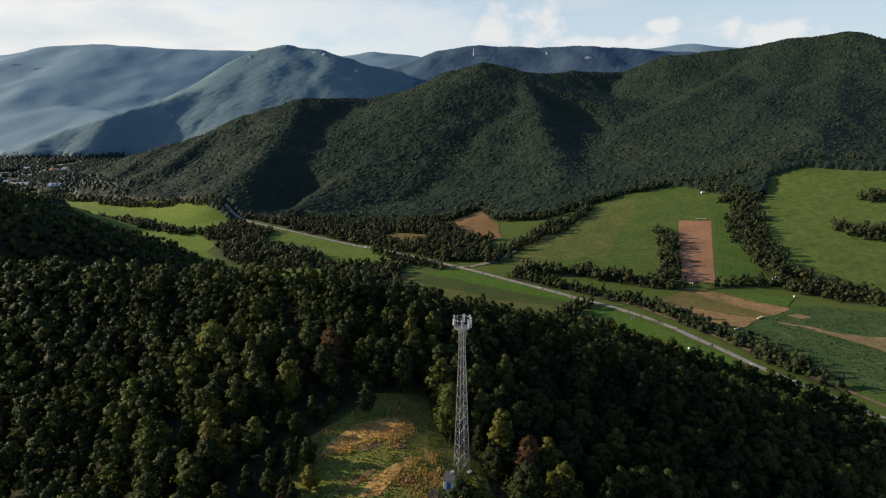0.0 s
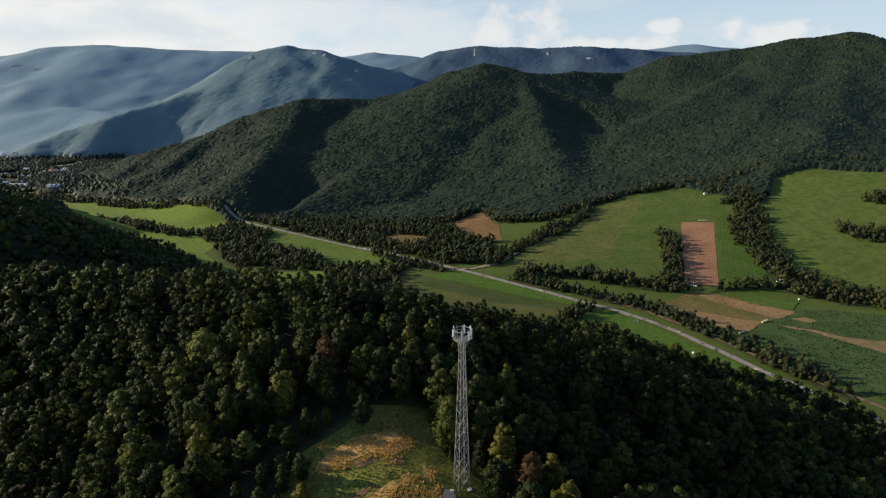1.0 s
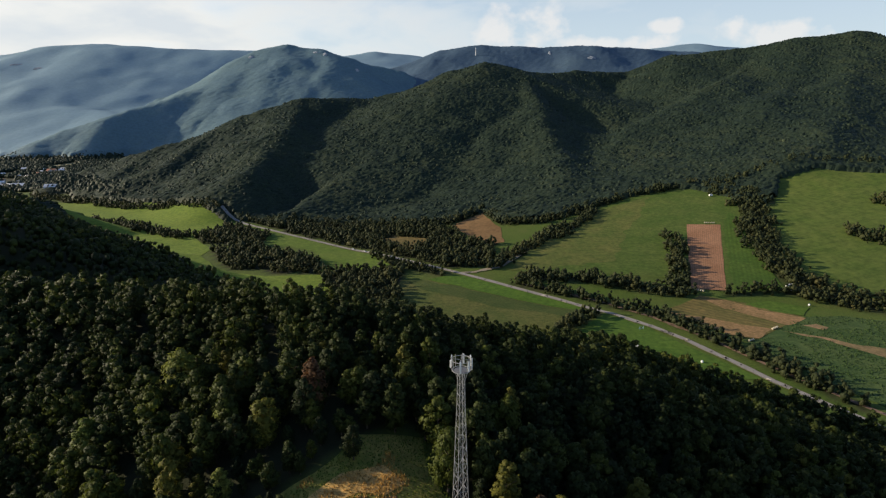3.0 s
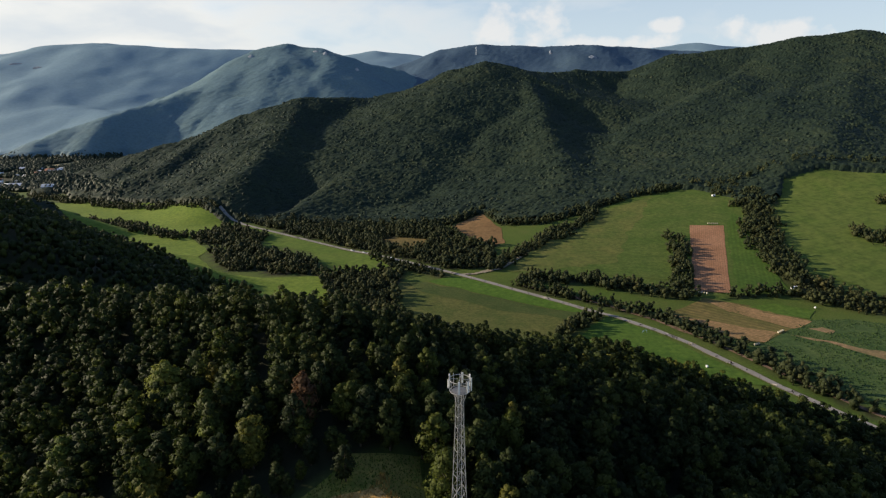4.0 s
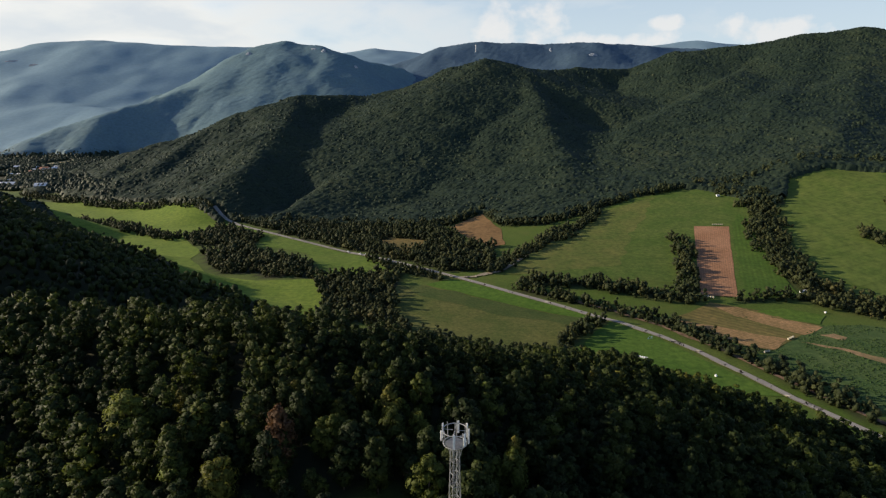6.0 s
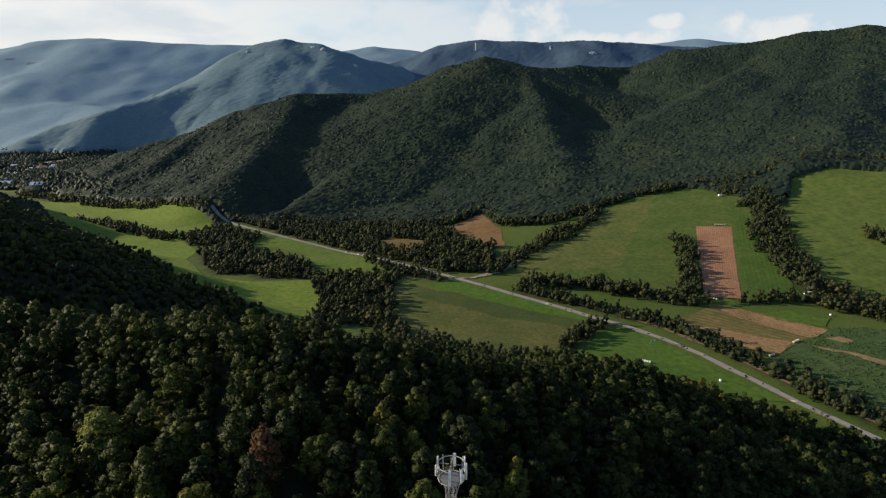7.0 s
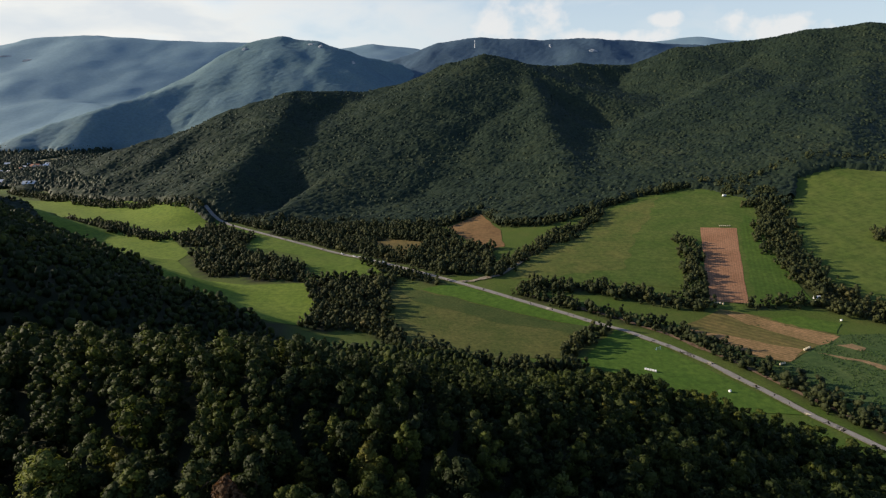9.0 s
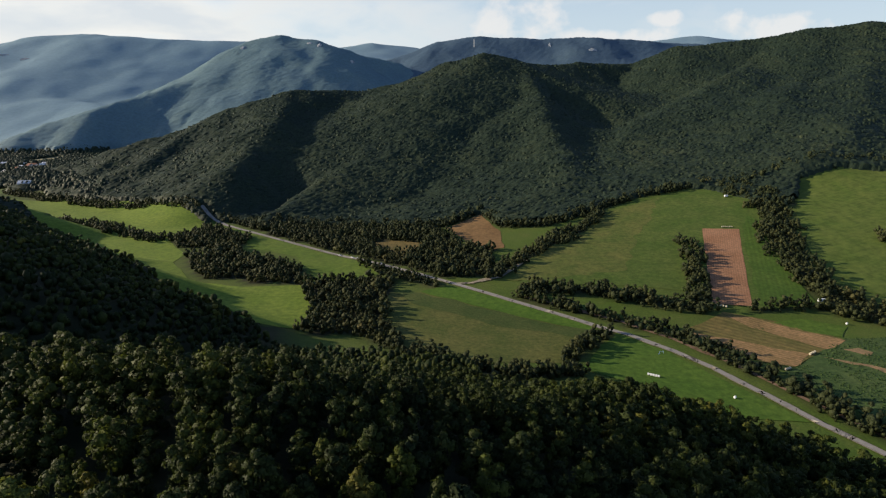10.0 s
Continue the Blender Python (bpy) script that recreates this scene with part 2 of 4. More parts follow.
# ---- the lie of the land: ridges that fall away to a flat valley floor ----
def lattice(ix, iy, seed):
    n = (ix * 374761393 + iy * 668265263 + seed * 974634541) & 0x7FFFFFFF
    n = ((n ^ (n >> 13)) * 1274126177) & 0x7FFFFFFF
    return ((n ^ (n >> 16)) & 0xFFFF) / 65535.0


def smooth_noise(x, y, size, seed=0):
    """Value noise from -1 to 1 on arrays, with a cell of that many metres."""
    x, y = np.asarray(x, float) / size, np.asarray(y, float) / size
    ix, iy = np.floor(x).astype(np.int64), np.floor(y).astype(np.int64)
    u, v = x - ix, y - iy
    u, v = u * u * (3 - 2 * u), v * v * (3 - 2 * v)
    a, b = lattice(ix, iy, seed), lattice(ix + 1, iy, seed)
    c, d = lattice(ix, iy + 1, seed), lattice(ix + 1, iy + 1, seed)
    return 2 * (a * (1 - u) * (1 - v) + b * u * (1 - v) + c * (1 - u) * v + d * u * v) - 1


# crest lines (x, y, height), fall: one for all sides, (south, north) or [west, east], rounding of the crest
RIDGES = [
    ([(-330, 260, 109), (-190, 225, 100), (-110, 212, 101), (-45, 203, 103), (3, 212, 87), (29, 240, 72), (80, 288, 50), (132, 318, 20), (168, 330, -16)], (0.34, 0.85), 12),
    ([(-4, 90, 85), (-10, 118, 90), (-28, 158, 93)], [0.28, 0.42], 20),
    # unseen ridge west of the view, added to keep the spur in shade
    ([(-640, 320, 150), (-665, 440, 225), (-705, 545, 225), (-770, 620, 130)], 0.80, 15),
    ([(-330, 420, 98), (-246, 400, 66), (-180, 392, 36), (-140, 390, 8)], 0.45, 8),
    ([(-950, 1036, 84), (-696, 816, 80), (-548, 678, 77), (-429, 587, 75), (-323, 488, 70), (-245, 432, 46), (-190, 425, 24), (-145, 440, 4)], (0.32, 0.62), 8),
    ([(10, 1490, 241), (-59, 1470, 204), (-196, 1450, 182), (-295, 1400, 184), (-344, 1383, 177), (-441, 1350, 149), (-541, 1300, 104), (-645, 1250, 66), (-766, 1200, 30), (-800, 1150, 0)], 0.50, 18),
    ([(-320, 1390, 180), (-318, 1200, 122), (-325, 1000, 58), (-300, 885, 4)], [0.36, 0.62], 14),
    ([(-484, 1320, 122), (-530, 1130, 61), (-516, 1000, 0)], [0.42, 0.65], 12),
    ([(-600, 1275, 84), (-640, 1150, 40), (-620, 1060, 0)], [0.42, 0.65], 12),
    ([(10, 1490, 241), (95, 1502, 264), (168, 1530, 253), (259, 1560, 244), (346, 1609, 249)], 0.62, 15),
    ([(95, 1502, 264), (10, 1360, 172), (-76, 1200, 102), (-171, 1010, 42), (-228, 860, 6)], [1.10, 0.30], 10),
    ([(95, 1502, 264), (168, 1480, 246), (203, 1280, 164), (193, 1040, 80), (179, 905, 40)], [0.34, 0.66], 10),
    ([(346, 1609, 249), (488, 1640, 244), (608, 1640, 284)], 0.80, 15),
    ([(608, 1640, 284), (705, 1620, 291), (814, 1600, 303), (892, 1560, 321), (951, 1540, 324), (1018, 1526, 333), (1092, 1500, 306), (1282, 1480, 324), (1700, 1400, 330)], 0.52, 20),
    ([(783, 1500, 249), (656, 1400, 206), (530, 1300, 152), (377, 1200, 102), (286, 1060, 48), (249, 950, 23)], [0.75, 0.36], 10),
    ([(1011, 1526, 330), (823, 1250, 189), (674, 1050, 106), (534, 890, 77)], [0.40, 0.72], 14),
    ([(881, 1480, 259), (697, 1250, 156), (539, 1070, 85), (438, 930, 51)], [0.46, 0.80], 10),
    ([(1282, 1480, 324), (1150, 1200, 230), (1000, 1000, 150), (900, 850, 100)], [0.40, 0.55], 25),
]
FAR_RIDGES = [
    ([(-247, 2850, 316), (-421, 2780, 370), (-492, 2750, 405), (-642, 2744, 429), (-796, 2744, 410), (-848, 2700, 378), (-971, 2500, 251), (-1074, 2300, 182), (-1188, 2100, 127), (-1358, 1950, 54), (-1420, 1880, 15)], 0.55, 20),
    ([(-642, 2744, 429), (-600, 2400, 230), (-640, 2150, 90)], [0.46, 0.80], 20),
    ([(-971, 2500, 251), (-890, 2260, 150), (-880, 2000, 30)], [0.40, 0.85], 14),
    ([(-1074, 2300, 182), (-1060, 2120, 105), (-1060, 1950, 15)], [0.38, 0.85], 14),
    ([(-3036, 3500, 449), (-2475, 3400, 442), (-2119, 3300, 477), (-1841, 3300, 493), (-1478, 3300, 462), (-1082, 3400, 458), (-855, 3500, 450)], 0.42, 60),
    ([(-2044, 2550, 152), (-1716, 2500, 167), (-1520, 2450, 157), (-1301, 2300, 123)], 0.35, 40),
    ([(-395, 2950, 303), (-264, 3050, 349), (-65, 3130, 441), (197, 3138, 463), (516, 3133, 448), (748, 3130, 452), (988, 3150, 439), (1243, 3200, 425), (1591, 3300, 415), (2600, 3300, 440)], 0.60, 20),
    ([(-1000, 4300, 440), (-771, 4300, 487), (-490, 4300, 528), (-250, 4300, 500), (100, 4350, 440)], 0.30, 60),
    ([(1200, 4450, 470), (1543, 4400, 555), (1826, 4400, 581), (2114, 4400, 556), (2600, 4450, 470)], 0.25, 60),
]


def ridge_height(x, y, ridges, soft=5.0):
    """The height of the ridges alone: each falls from its crest, and they melt into one another."""
    total = np.ones(np.shape(x))
    for points, fall, rounding in ridges:
        best = np.full(np.shape(x), -1e3)
        for (ax, ay, az), (bx, by, bz) in zip(points, points[1:]):
            dx, dy = bx - ax, by - ay
            k = np.clip(((x - ax) * dx + (y - ay) * dy) / (dx * dx + dy * dy), 0, 1)
            d = np.hypot(x - ax - k * dx, y - ay - k * dy)
            if isinstance(fall, tuple):
                side = np.where(y > ay + k * dy, fall[1], fall[0])
            elif isinstance(fall, list):
                side = fall[0] + (fall[1] - fall[0]) * (0.5 + 0.5 * (x - ax - k * dx) / (d + 1e-6))
            else:
                side = fall
            best = np.maximum(best, az + k * (bz - az) - side * (np.sqrt(d * d + rounding * rounding) - rounding))
        total += np.exp(np.minimum(best, 700 * soft * 0.9) / soft)
    return soft * np.log(total) - 0.02


def folded(x, y):
    """Ribs and gullies of the far mountains."""
    x, y = np.asarray(x, float), np.asarray(y, float)
    fx = x + 65 * smooth_noise(x, y, 330, 3) + 30 * smooth_noise(x, y, 130, 5) + 9 * smooth_noise(x, y, 50, 7)
    fy = y + 40 * smooth_noise(x, y, 330, 4) + 18 * smooth_noise(x, y, 130, 6)
    return fx, fy


def hills(x, y):
    x, y = np.asarray(x, float), np.asarray(y, float)
    wx = x + 14 * smooth_noise(x, y, 120, 3) + 5 * smooth_noise(x, y, 45, 5)
    wy = y + 14 * smooth_noise(x, y, 120, 4) + 5 * smooth_noise(x, y, 45, 6)
    near = y < 600
    fx, fy = folded(x, y)
    return np.maximum(ridge_height(np.where(near, x, wx), np.where(near, y, wy), RIDGES), ridge_height(fx, fy, FAR_RIDGES))


def ground_height(x, y):
    """Hills, the gently rising fields at the foot of them, and the valley floor at about zero."""
    x, y = np.asarray(x, float), np.asarray(y, float)
    h = hills(x, y)
    rise = np.clip(y - 495, 0, 700) * np.clip(0.045 + 0.00031 * x, 0.012, 0.24)
    rise = rise * np.clip((x + 600) / 500, 0, 1)
    rolling = 0.5 * smooth_noise(x, y, 90, 1) + (0.012 * np.minimum(h, 90) + 0.1) * np.clip((2300 - y) / 600, 0, 1) * smooth_noise(x, y, 55, 2)
    return (np.maximum(h, 0) ** 4 + rise ** 4) ** 0.25 + rolling


# ---- helpers for meshes ----
def part(name, bm, material, parent=None, label=""):
    me = bpy.data.meshes.new(name)
    bm.to_mesh(me)
    bm.free()
    me.materials.append(material)
    ob = new(name, me)
    ob.parent = parent
    return tagged(ob, label)


def raw_mesh(name, verts, faces, material, tint=None, attribute="tint", shade=False):
    """A mesh from arrays: faces is one array of triangles or of quads."""
    verts, faces = np.asarray(verts, np.float32), np.asarray(faces, np.int32)
    me = bpy.data.meshes.new(name)
    n, k = faces.shape
    me.vertices.add(len(verts)), me.loops.add(n * k), me.polygons.add(n)
    me.vertices.foreach_set("co", verts.ravel())
    me.loops.foreach_set("vertex_index", faces.ravel())
    me.polygons.foreach_set("loop_start", np.arange(0, n * k, k, dtype=np.int32))
    me.polygons.foreach_set("use_smooth", np.full(n, shade))
    if tint is not None:
        me.attributes.new(attribute, "FLOAT", "POINT").data.foreach_set("value", np.asarray(tint, np.float32))
    me.update()
    me.validate()
    me.materials.append(material)
    return me


def inside(x, y, outline):
    """Which of the points lie inside a closed outline."""
    hit = np.zeros(np.shape(x), bool)
    for (ax, ay), (bx, by) in zip(outline, outline[1:] + outline[:1]):
        if ay != by:
            hit ^= ((ay > y) != (by > y)) & (x < (bx - ax) * (y - ay) / (by - ay) + ax)
    return hit


def from_line(x, y, line):
    """The distance to a line of points."""
    best = np.full(np.shape(x), 1e9)
    for (ax, ay), (bx, by) in zip(line, line[1:]):
        dx, dy = bx - ax, by - ay
        k = np.clip(((x - ax) * dx + (y - ay) * dy) / (dx * dx + dy * dy), 0, 1)
        best = np.minimum(best, np.hypot(x - ax - k * dx, y - ay - k * dy))
    return best


# ---- the plan: roads, fields and woods, seen from above ----
ROAD = [(-345, 905), (-304, 861), (-230, 801), (-157, 736), (-111, 700), (-56, 654), (13, 592), (43, 565), (83, 532), (133, 492), (156, 469), (175, 437), (190, 412), (203, 373), (217, 346), (228, 325), (255, 270), (300, 190)]
LANE = [(16, 590), (49, 591), (68, 613), (90, 648)]
CLEARING = [(-26, 92), (-36, 118), (-35, 128), (-28, 134), (-19, 147), (-4, 150), (-2, 140), (2, 131), (9, 123), (10, 113), (3, 107), (0, 92)]
DRY_GRASS = [
    [(-28.6, 124.4), (-21.4, 133.6), (-11.6, 138.6), (-6.1, 132.5), (-10.1, 126.7), (-16.2, 126.9), (-23, 123), (-28.8, 122.1)],
    [(-18.1, 109), (-15.9, 113.5), (-10.2, 118.6), (-7.9, 119.4), (-10.4, 113.5), (-13.8, 109)],
    [(-8.5, 120.1), (-6.3, 122.3), (-6.7, 117.1), (-8.4, 117.1)],
    [(-3.1, 125.8), (-1, 124.3), (-1.8, 119.2), (-3.6, 120.7)],
    [(-2.1, 117.7), (0.2, 119.8), (-1.5, 111.1), (-3.1, 111.9)],
]
HEATHER = [
    [(-18.9, 123.8), (-13.7, 125.4), (-13.2, 123.8), (-18, 121.6)],
    [(-10.3, 125.3), (-7.1, 127.4), (-6.7, 124.5), (-9.9, 123.1)],
    [(-20.1, 113.4), (-14.2, 117.9), (-14.3, 116.4), (-18.5, 112)],
    [(-9.3, 113.5), (-4.9, 115.6), (-5.4, 112.7), (-8.6, 111.3)],
]
MEADOW = [(62, 569), (114, 643), (187, 730), (233, 793), (283, 830), (354, 848), (392, 792), (366, 721), (335, 616), (316, 530), (261, 525), (226, 560), (184, 573), (99, 585)]
RIGHT_FIELD = [(471, 835), (537, 853), (629, 821), (738, 824), (620, 600), (440, 440), (373, 462), (386, 543), (352, 575), (398, 706)]
PLOUGHED = [(296, 712), (333, 704), (262, 531), (231, 536)]
STUBBLE = [(191, 490), (234, 522), (245, 517), (277, 500), (299, 474), (281, 459), (235, 428), (220, 436), (197, 469)]
STUBBLE_BANDS = [[(235, 515), (252, 512), (278, 487), (298, 472), (276, 454), (261, 472), (243, 494)], [(193, 485), (219, 472), (239, 456), (257, 447), (236, 429), (219, 440), (202, 461)]]
WEDGE = [(265, 503), (290, 508), (318, 496), (301, 477), (285, 485)]
SCRUB = [(227, 420), (299, 474), (332, 475), (420, 440), (330, 330), (262, 320), (244, 355)]
SOIL = [[(262, 441), (280, 436), (306, 414), (338, 408), (345, 372), (318, 372), (300, 402), (284, 428)], [(286, 455), (296, 458), (304, 448), (294, 446)]]
BROWN = [(9, 787), (55, 838), (73, 754), (72, 691), (46, 686)]
TAN = [(-88, 745), (-59, 752), (-20, 730), (-22, 700), (-55, 694)]
GREEN_STRIP = [(-1, 582), (14, 585), (124, 499), (126, 485), (58, 521), (-15, 571)]
PASTURE = [(-43, 570), (-15, 570), (58, 520), (123, 486), (114, 468), (87, 433), (30, 429), (-8, 440), (-45, 485)]
WEED_STRIP = [(-38, 572), (-15, 568), (58, 520), (123, 485), (118, 469), (88, 483), (47, 500), (3, 529), (-19, 545)]
NORTH_GRASS = [(-290, 846), (-241, 813), (-140, 719), (-50, 638), (-69, 615), (-100, 605), (-133, 643), (-157, 696), (-216, 732), (-254, 786)]
PITCH = [(136, 485), (160, 455), (205, 360), (171, 365), (95, 425)]
TAN_FAR = [(-1200, 1729), (-1160, 1850), (-1094, 1775), (-1115, 1675)]
VILLAGE = [(-1130, 1260), (-915, 1270), (-1040, 1640), (-1210, 1650)]
FIELDS = [MEADOW, RIGHT_FIELD, STUBBLE, SCRUB, BROWN, TAN, GREEN_STRIP, PASTURE, WEDGE, PITCH, TAN_FAR, VILLAGE]
# woods of the valley: outlines, and lines of trees with their half width
WOODS = [
    [(-345, 775), (-286, 735), (-224, 709), (-235, 773), (-300, 835), (-369, 850)],
    [(-280, 675), (-240, 625), (-184, 605), (-135, 600), (-140, 643), (-186, 690), (-241, 705), (-279, 705)],
    [(-138, 608), (-102, 538), (-102, 480), (-34, 471), (-44, 570), (-45, 615), (-117, 607)],
    [(-300, 880), (-240, 818), (-150, 742), (-52, 661), (10, 613), (50, 612), (60, 690), (30, 700), (9, 780), (-30, 830), (-150, 860)],
]
TREE_LINES = [
    ([(-541, 884), (-460, 847), (-396, 799), (-349, 776)], 13),
    ([(57, 614), (113, 683), (168, 741), (202, 791)], 12),
    ([(87, 571), (138, 564), (180, 541), (217, 527)], 11),
    ([(265, 676), (243, 606), (221, 535)], 10),
    ([(382, 840), (408, 795), (380, 709), (345, 623), (335, 563), (340, 529), (365, 504), (400, 480)], 19),
    ([(263, 525), (312, 529), (331, 515)], 5),
    ([(71, 552), (131, 518), (150, 500), (181, 478), (196, 446), (218, 398), (230, 363), (245, 325)], 7),
    ([(91, 436), (109, 465), (130, 483)], 6),
    ([(472, 640), (520, 610)], 22),
    ([(551, 740), (600, 717)], 18),
    ([(-45, 475), (-4, 430), (45, 402), (91, 420)], 10),
    ([(-150, 745), (-100, 712), (-55, 672)], 5),
    ([(-78, 657), (-42, 625), (-2, 589)], 9),
]


FAR_WOOD = [(-840, 1190), (-640, 1085), (-560, 1010), (-620, 1300), (-860, 1680), (-1080, 1980), (-1500, 1900), (-1420, 1300), (-940, 1230)]
# the foot of the hills: all is forest beyond this line
FOOT_X = [-800, -560, -265, -100, 5, 55, 80, 130, 200, 260, 354, 400, 530, 740, 1500]
FOOT_Y = [1140, 1000, 862, 836, 800, 846, 775, 765, 805, 842, 864, 858, 876, 850, 900]
MEADOW_LEFT = [(-800, 1090), (-600, 1040), (-470, 975), (-390, 925), (-310, 850), (-340, 780), (-285, 705), (-285, 675), (-240, 612), (-184, 592), (-128, 596), (-108, 540), (-105, 480), (-140, 470), (-243, 560), (-349, 658), (-468, 750), (-616, 890), (-740, 1000), (-830, 1080)]
DRY_FLANK = [(64, 598), (112, 676), (172, 736), (208, 784), (242, 808), (291, 828), (254, 761), (216, 692), (179, 610), (131, 600), (96, 588)]
GREEN_FLANK = [(337, 706), (360, 742), (366, 721), (335, 616), (316, 530), (268, 530)]
TREE_LINES.append((list(zip(FOOT_X, FOOT_Y))[:-1], 8))
FIELDS.append(MEADOW_LEFT)
# the wooded spur whose foot borders the bright meadow
SPUR = [(-140, 478), (-243, 566), (-349, 664), (-468, 756), (-616, 896), (-745, 1010), (-865, 1115), (-1000, 1120), (-1000, 380), (-230, 380), (-100, 430)]


def build_ground():
    xs = np.concatenate([np.arange(-5000, -2800, 110), np.arange(-2800, -700, 32), np.arange(-700, 780, 8), np.arange(780, 2600, 32), np.arange(2600, 5001, 110)])
    ys = np.concatenate([np.arange(-900, -60, 60), np.arange(-60, 1000, 8), np.arange(1000, 1700, 14), np.arange(1700, 4700, 32), np.arange(4700, 5400, 120)])
    x, y = np.meshgrid(xs, ys)
    z = ground_height(x, y)
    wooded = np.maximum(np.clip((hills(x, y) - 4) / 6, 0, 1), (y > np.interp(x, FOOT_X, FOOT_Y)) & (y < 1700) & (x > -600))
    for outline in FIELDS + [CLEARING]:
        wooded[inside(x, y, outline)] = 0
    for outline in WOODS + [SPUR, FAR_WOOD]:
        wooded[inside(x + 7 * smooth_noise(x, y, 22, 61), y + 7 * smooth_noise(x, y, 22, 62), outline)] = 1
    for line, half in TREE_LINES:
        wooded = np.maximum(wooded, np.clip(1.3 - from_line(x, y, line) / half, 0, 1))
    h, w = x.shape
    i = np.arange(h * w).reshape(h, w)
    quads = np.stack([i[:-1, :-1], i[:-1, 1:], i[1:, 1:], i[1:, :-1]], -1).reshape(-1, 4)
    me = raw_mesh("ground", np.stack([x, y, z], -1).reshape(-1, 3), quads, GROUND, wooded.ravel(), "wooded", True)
    tagged(new("ground", me), "rolling valley ground of grass and dark forest floor", "ground", kind="structure")
    return xs, ys, z


GRID_X, GRID_Y, GRID_Z = build_ground()


def lie(x, y):
    """The height of the ground mesh."""
    x, y = np.asarray(x, float), np.asarray(y, float)
    i = np.clip(np.searchsorted(GRID_X, x) - 1, 0, len(GRID_X) - 2)
    j = np.clip(np.searchsorted(GRID_Y, y) - 1, 0, len(GRID_Y) - 2)
    u, v = (x - GRID_X[i]) / (GRID_X[i + 1] - GRID_X[i]), (y - GRID_Y[j]) / (GRID_Y[j + 1] - GRID_Y[j])
    return GRID_Z[j, i] * (1 - u) * (1 - v) + GRID_Z[j, i + 1] * u * (1 - v) + GRID_Z[j + 1, i] * (1 - u) * v + GRID_Z[j + 1, i + 1] * u * v


def smooth_line(points, step):
    """A line through the points, rounded at the bends, at even steps."""
    p = np.array(points, float)
    for _ in range(3):
        q = np.empty((2 * len(p), 2))
        q[0::2], q[1::2] = np.vstack([p[:1], 0.75 * p[:-1] + 0.25 * p[1:]]), np.vstack([0.25 * p[:-1] + 0.75 * p[1:], p[-1:]])
        p = q
    s = np.concatenate([[0], np.cumsum(np.hypot(*np.diff(p, axis=0).T))])
    at = np.arange(0, s[-1], step)
    return np.stack([np.interp(at, s, p[:, 0]), np.interp(at, s, p[:, 1])], -1)


def ribbon(name, points, half, lift, material, label, category, parent=None, step=4.0, shift=0.0):
    """A strip of ground along a line, draped over the land."""
    p = smooth_line(points, step)
    d = np.gradient(p, axis=0)
    side = np.stack([d[:, 1], -d[:, 0]], -1) / np.linalg.norm(d, axis=1)[:, None]
    rows = [p + side * (shift + k * half) for k in (-1.0, -0.4, 0.4, 1.0)]
    v = np.concatenate([np.column_stack([r, lie(r[:, 0], r[:, 1]) + lift]) for r in rows])
    n = len(p)
    i = np.arange(n - 1)
    quads = np.concatenate([np.stack([i + a * n, i + (a + 1) * n, i + (a + 1) * n + 1, i + a * n + 1], -1) for a in range(3)])
    ob = new(name, raw_mesh(name, v, quads[:, ::-1], material, shade=True))
    ob.parent = parent
    return tagged(ob, label, category, kind="structure") if parent is None else tagged(ob, label)


def drape(name, outline, lift, material, label, category, step=5.0, wobble=1.5):
    """A field: its outline filled with a grid that lies on the ground, with a slightly uneven edge."""
    edge = []
    for (ax, ay), (bx, by) in zip(outline, outline[1:] + outline[:1]):
        n = max(2, int(math.hypot(bx - ax, by - ay) / step))
        for k in range(n):
            px, py = ax + (bx - ax) * k / n, ay + (by - ay) * k / n
            edge.append((px + wobble * float(smooth_noise(px, py, 14, 8)), py + wobble * float(smooth_noise(px, py, 14, 9))))
    bm = bmesh.new()
    bm.faces.new([bm.verts.new((px, py, 0)) for px, py in edge])
    bmesh.ops.triangulate(bm, faces=bm.faces[:])
    lo, hi = np.min(edge, axis=0), np.max(edge, axis=0)
    for axis in (0, 1):
        for at in np.arange(lo[axis] + step, hi[axis], step * 1.6):
            co, no = [0, 0, 0], [0, 0, 0]
            co[axis], no[axis] = float(at), 1
            bmesh.ops.bisect_plane(bm, geom=bm.verts[:] + bm.edges[:] + bm.faces[:], plane_co=co, plane_no=no, dist=1e-4)
    co = np.array([v.co[:] for v in bm.verts])
    for v, z in zip(bm.verts, lie(co[:, 0], co[:, 1])):
        v.co.z = z + lift
    bmesh.ops.recalc_face_normals(bm, faces=bm.faces[:])
    if sum(f.normal.z for f in bm.faces) < 0:
        bmesh.ops.reverse_faces(bm, faces=bm.faces[:])
    for f in bm.faces:
        f.smooth = True
    return tagged(part(name, bm, material), label, category, kind="structure")


drape("field", MEADOW, 0.30, field_material("hill_meadow", (0.055, 0.096, 0.017), (0.092, 0.120, 0.028)), "green hillside meadow with a paler grassy flank", "field")
drape("field", DRY_FLANK, 0.40, field_material("pale_grass", (0.070, 0.100, 0.022), (0.124, 0.126, 0.036)), "paler dry grass on the flank of the meadow", "field", 5.0, 5.0)
drape("field", GREEN_FLANK, 0.40, field_material("young_grass", (0.048, 0.092, 0.015), (0.070, 0.115, 0.020), 22, 4.0, (0.93, 1.06)), "dark green young crop beside the ploughed strip", "field", 5.0, 2.0)
drape("field", RIGHT_FIELD, 0.30, field_material("mown_meadow", (0.074, 0.114, 0.021), (0.108, 0.136, 0.031), 68, 5.0, (0.97, 1.03), 8.0), "wide mown green field between tree lines", "field")
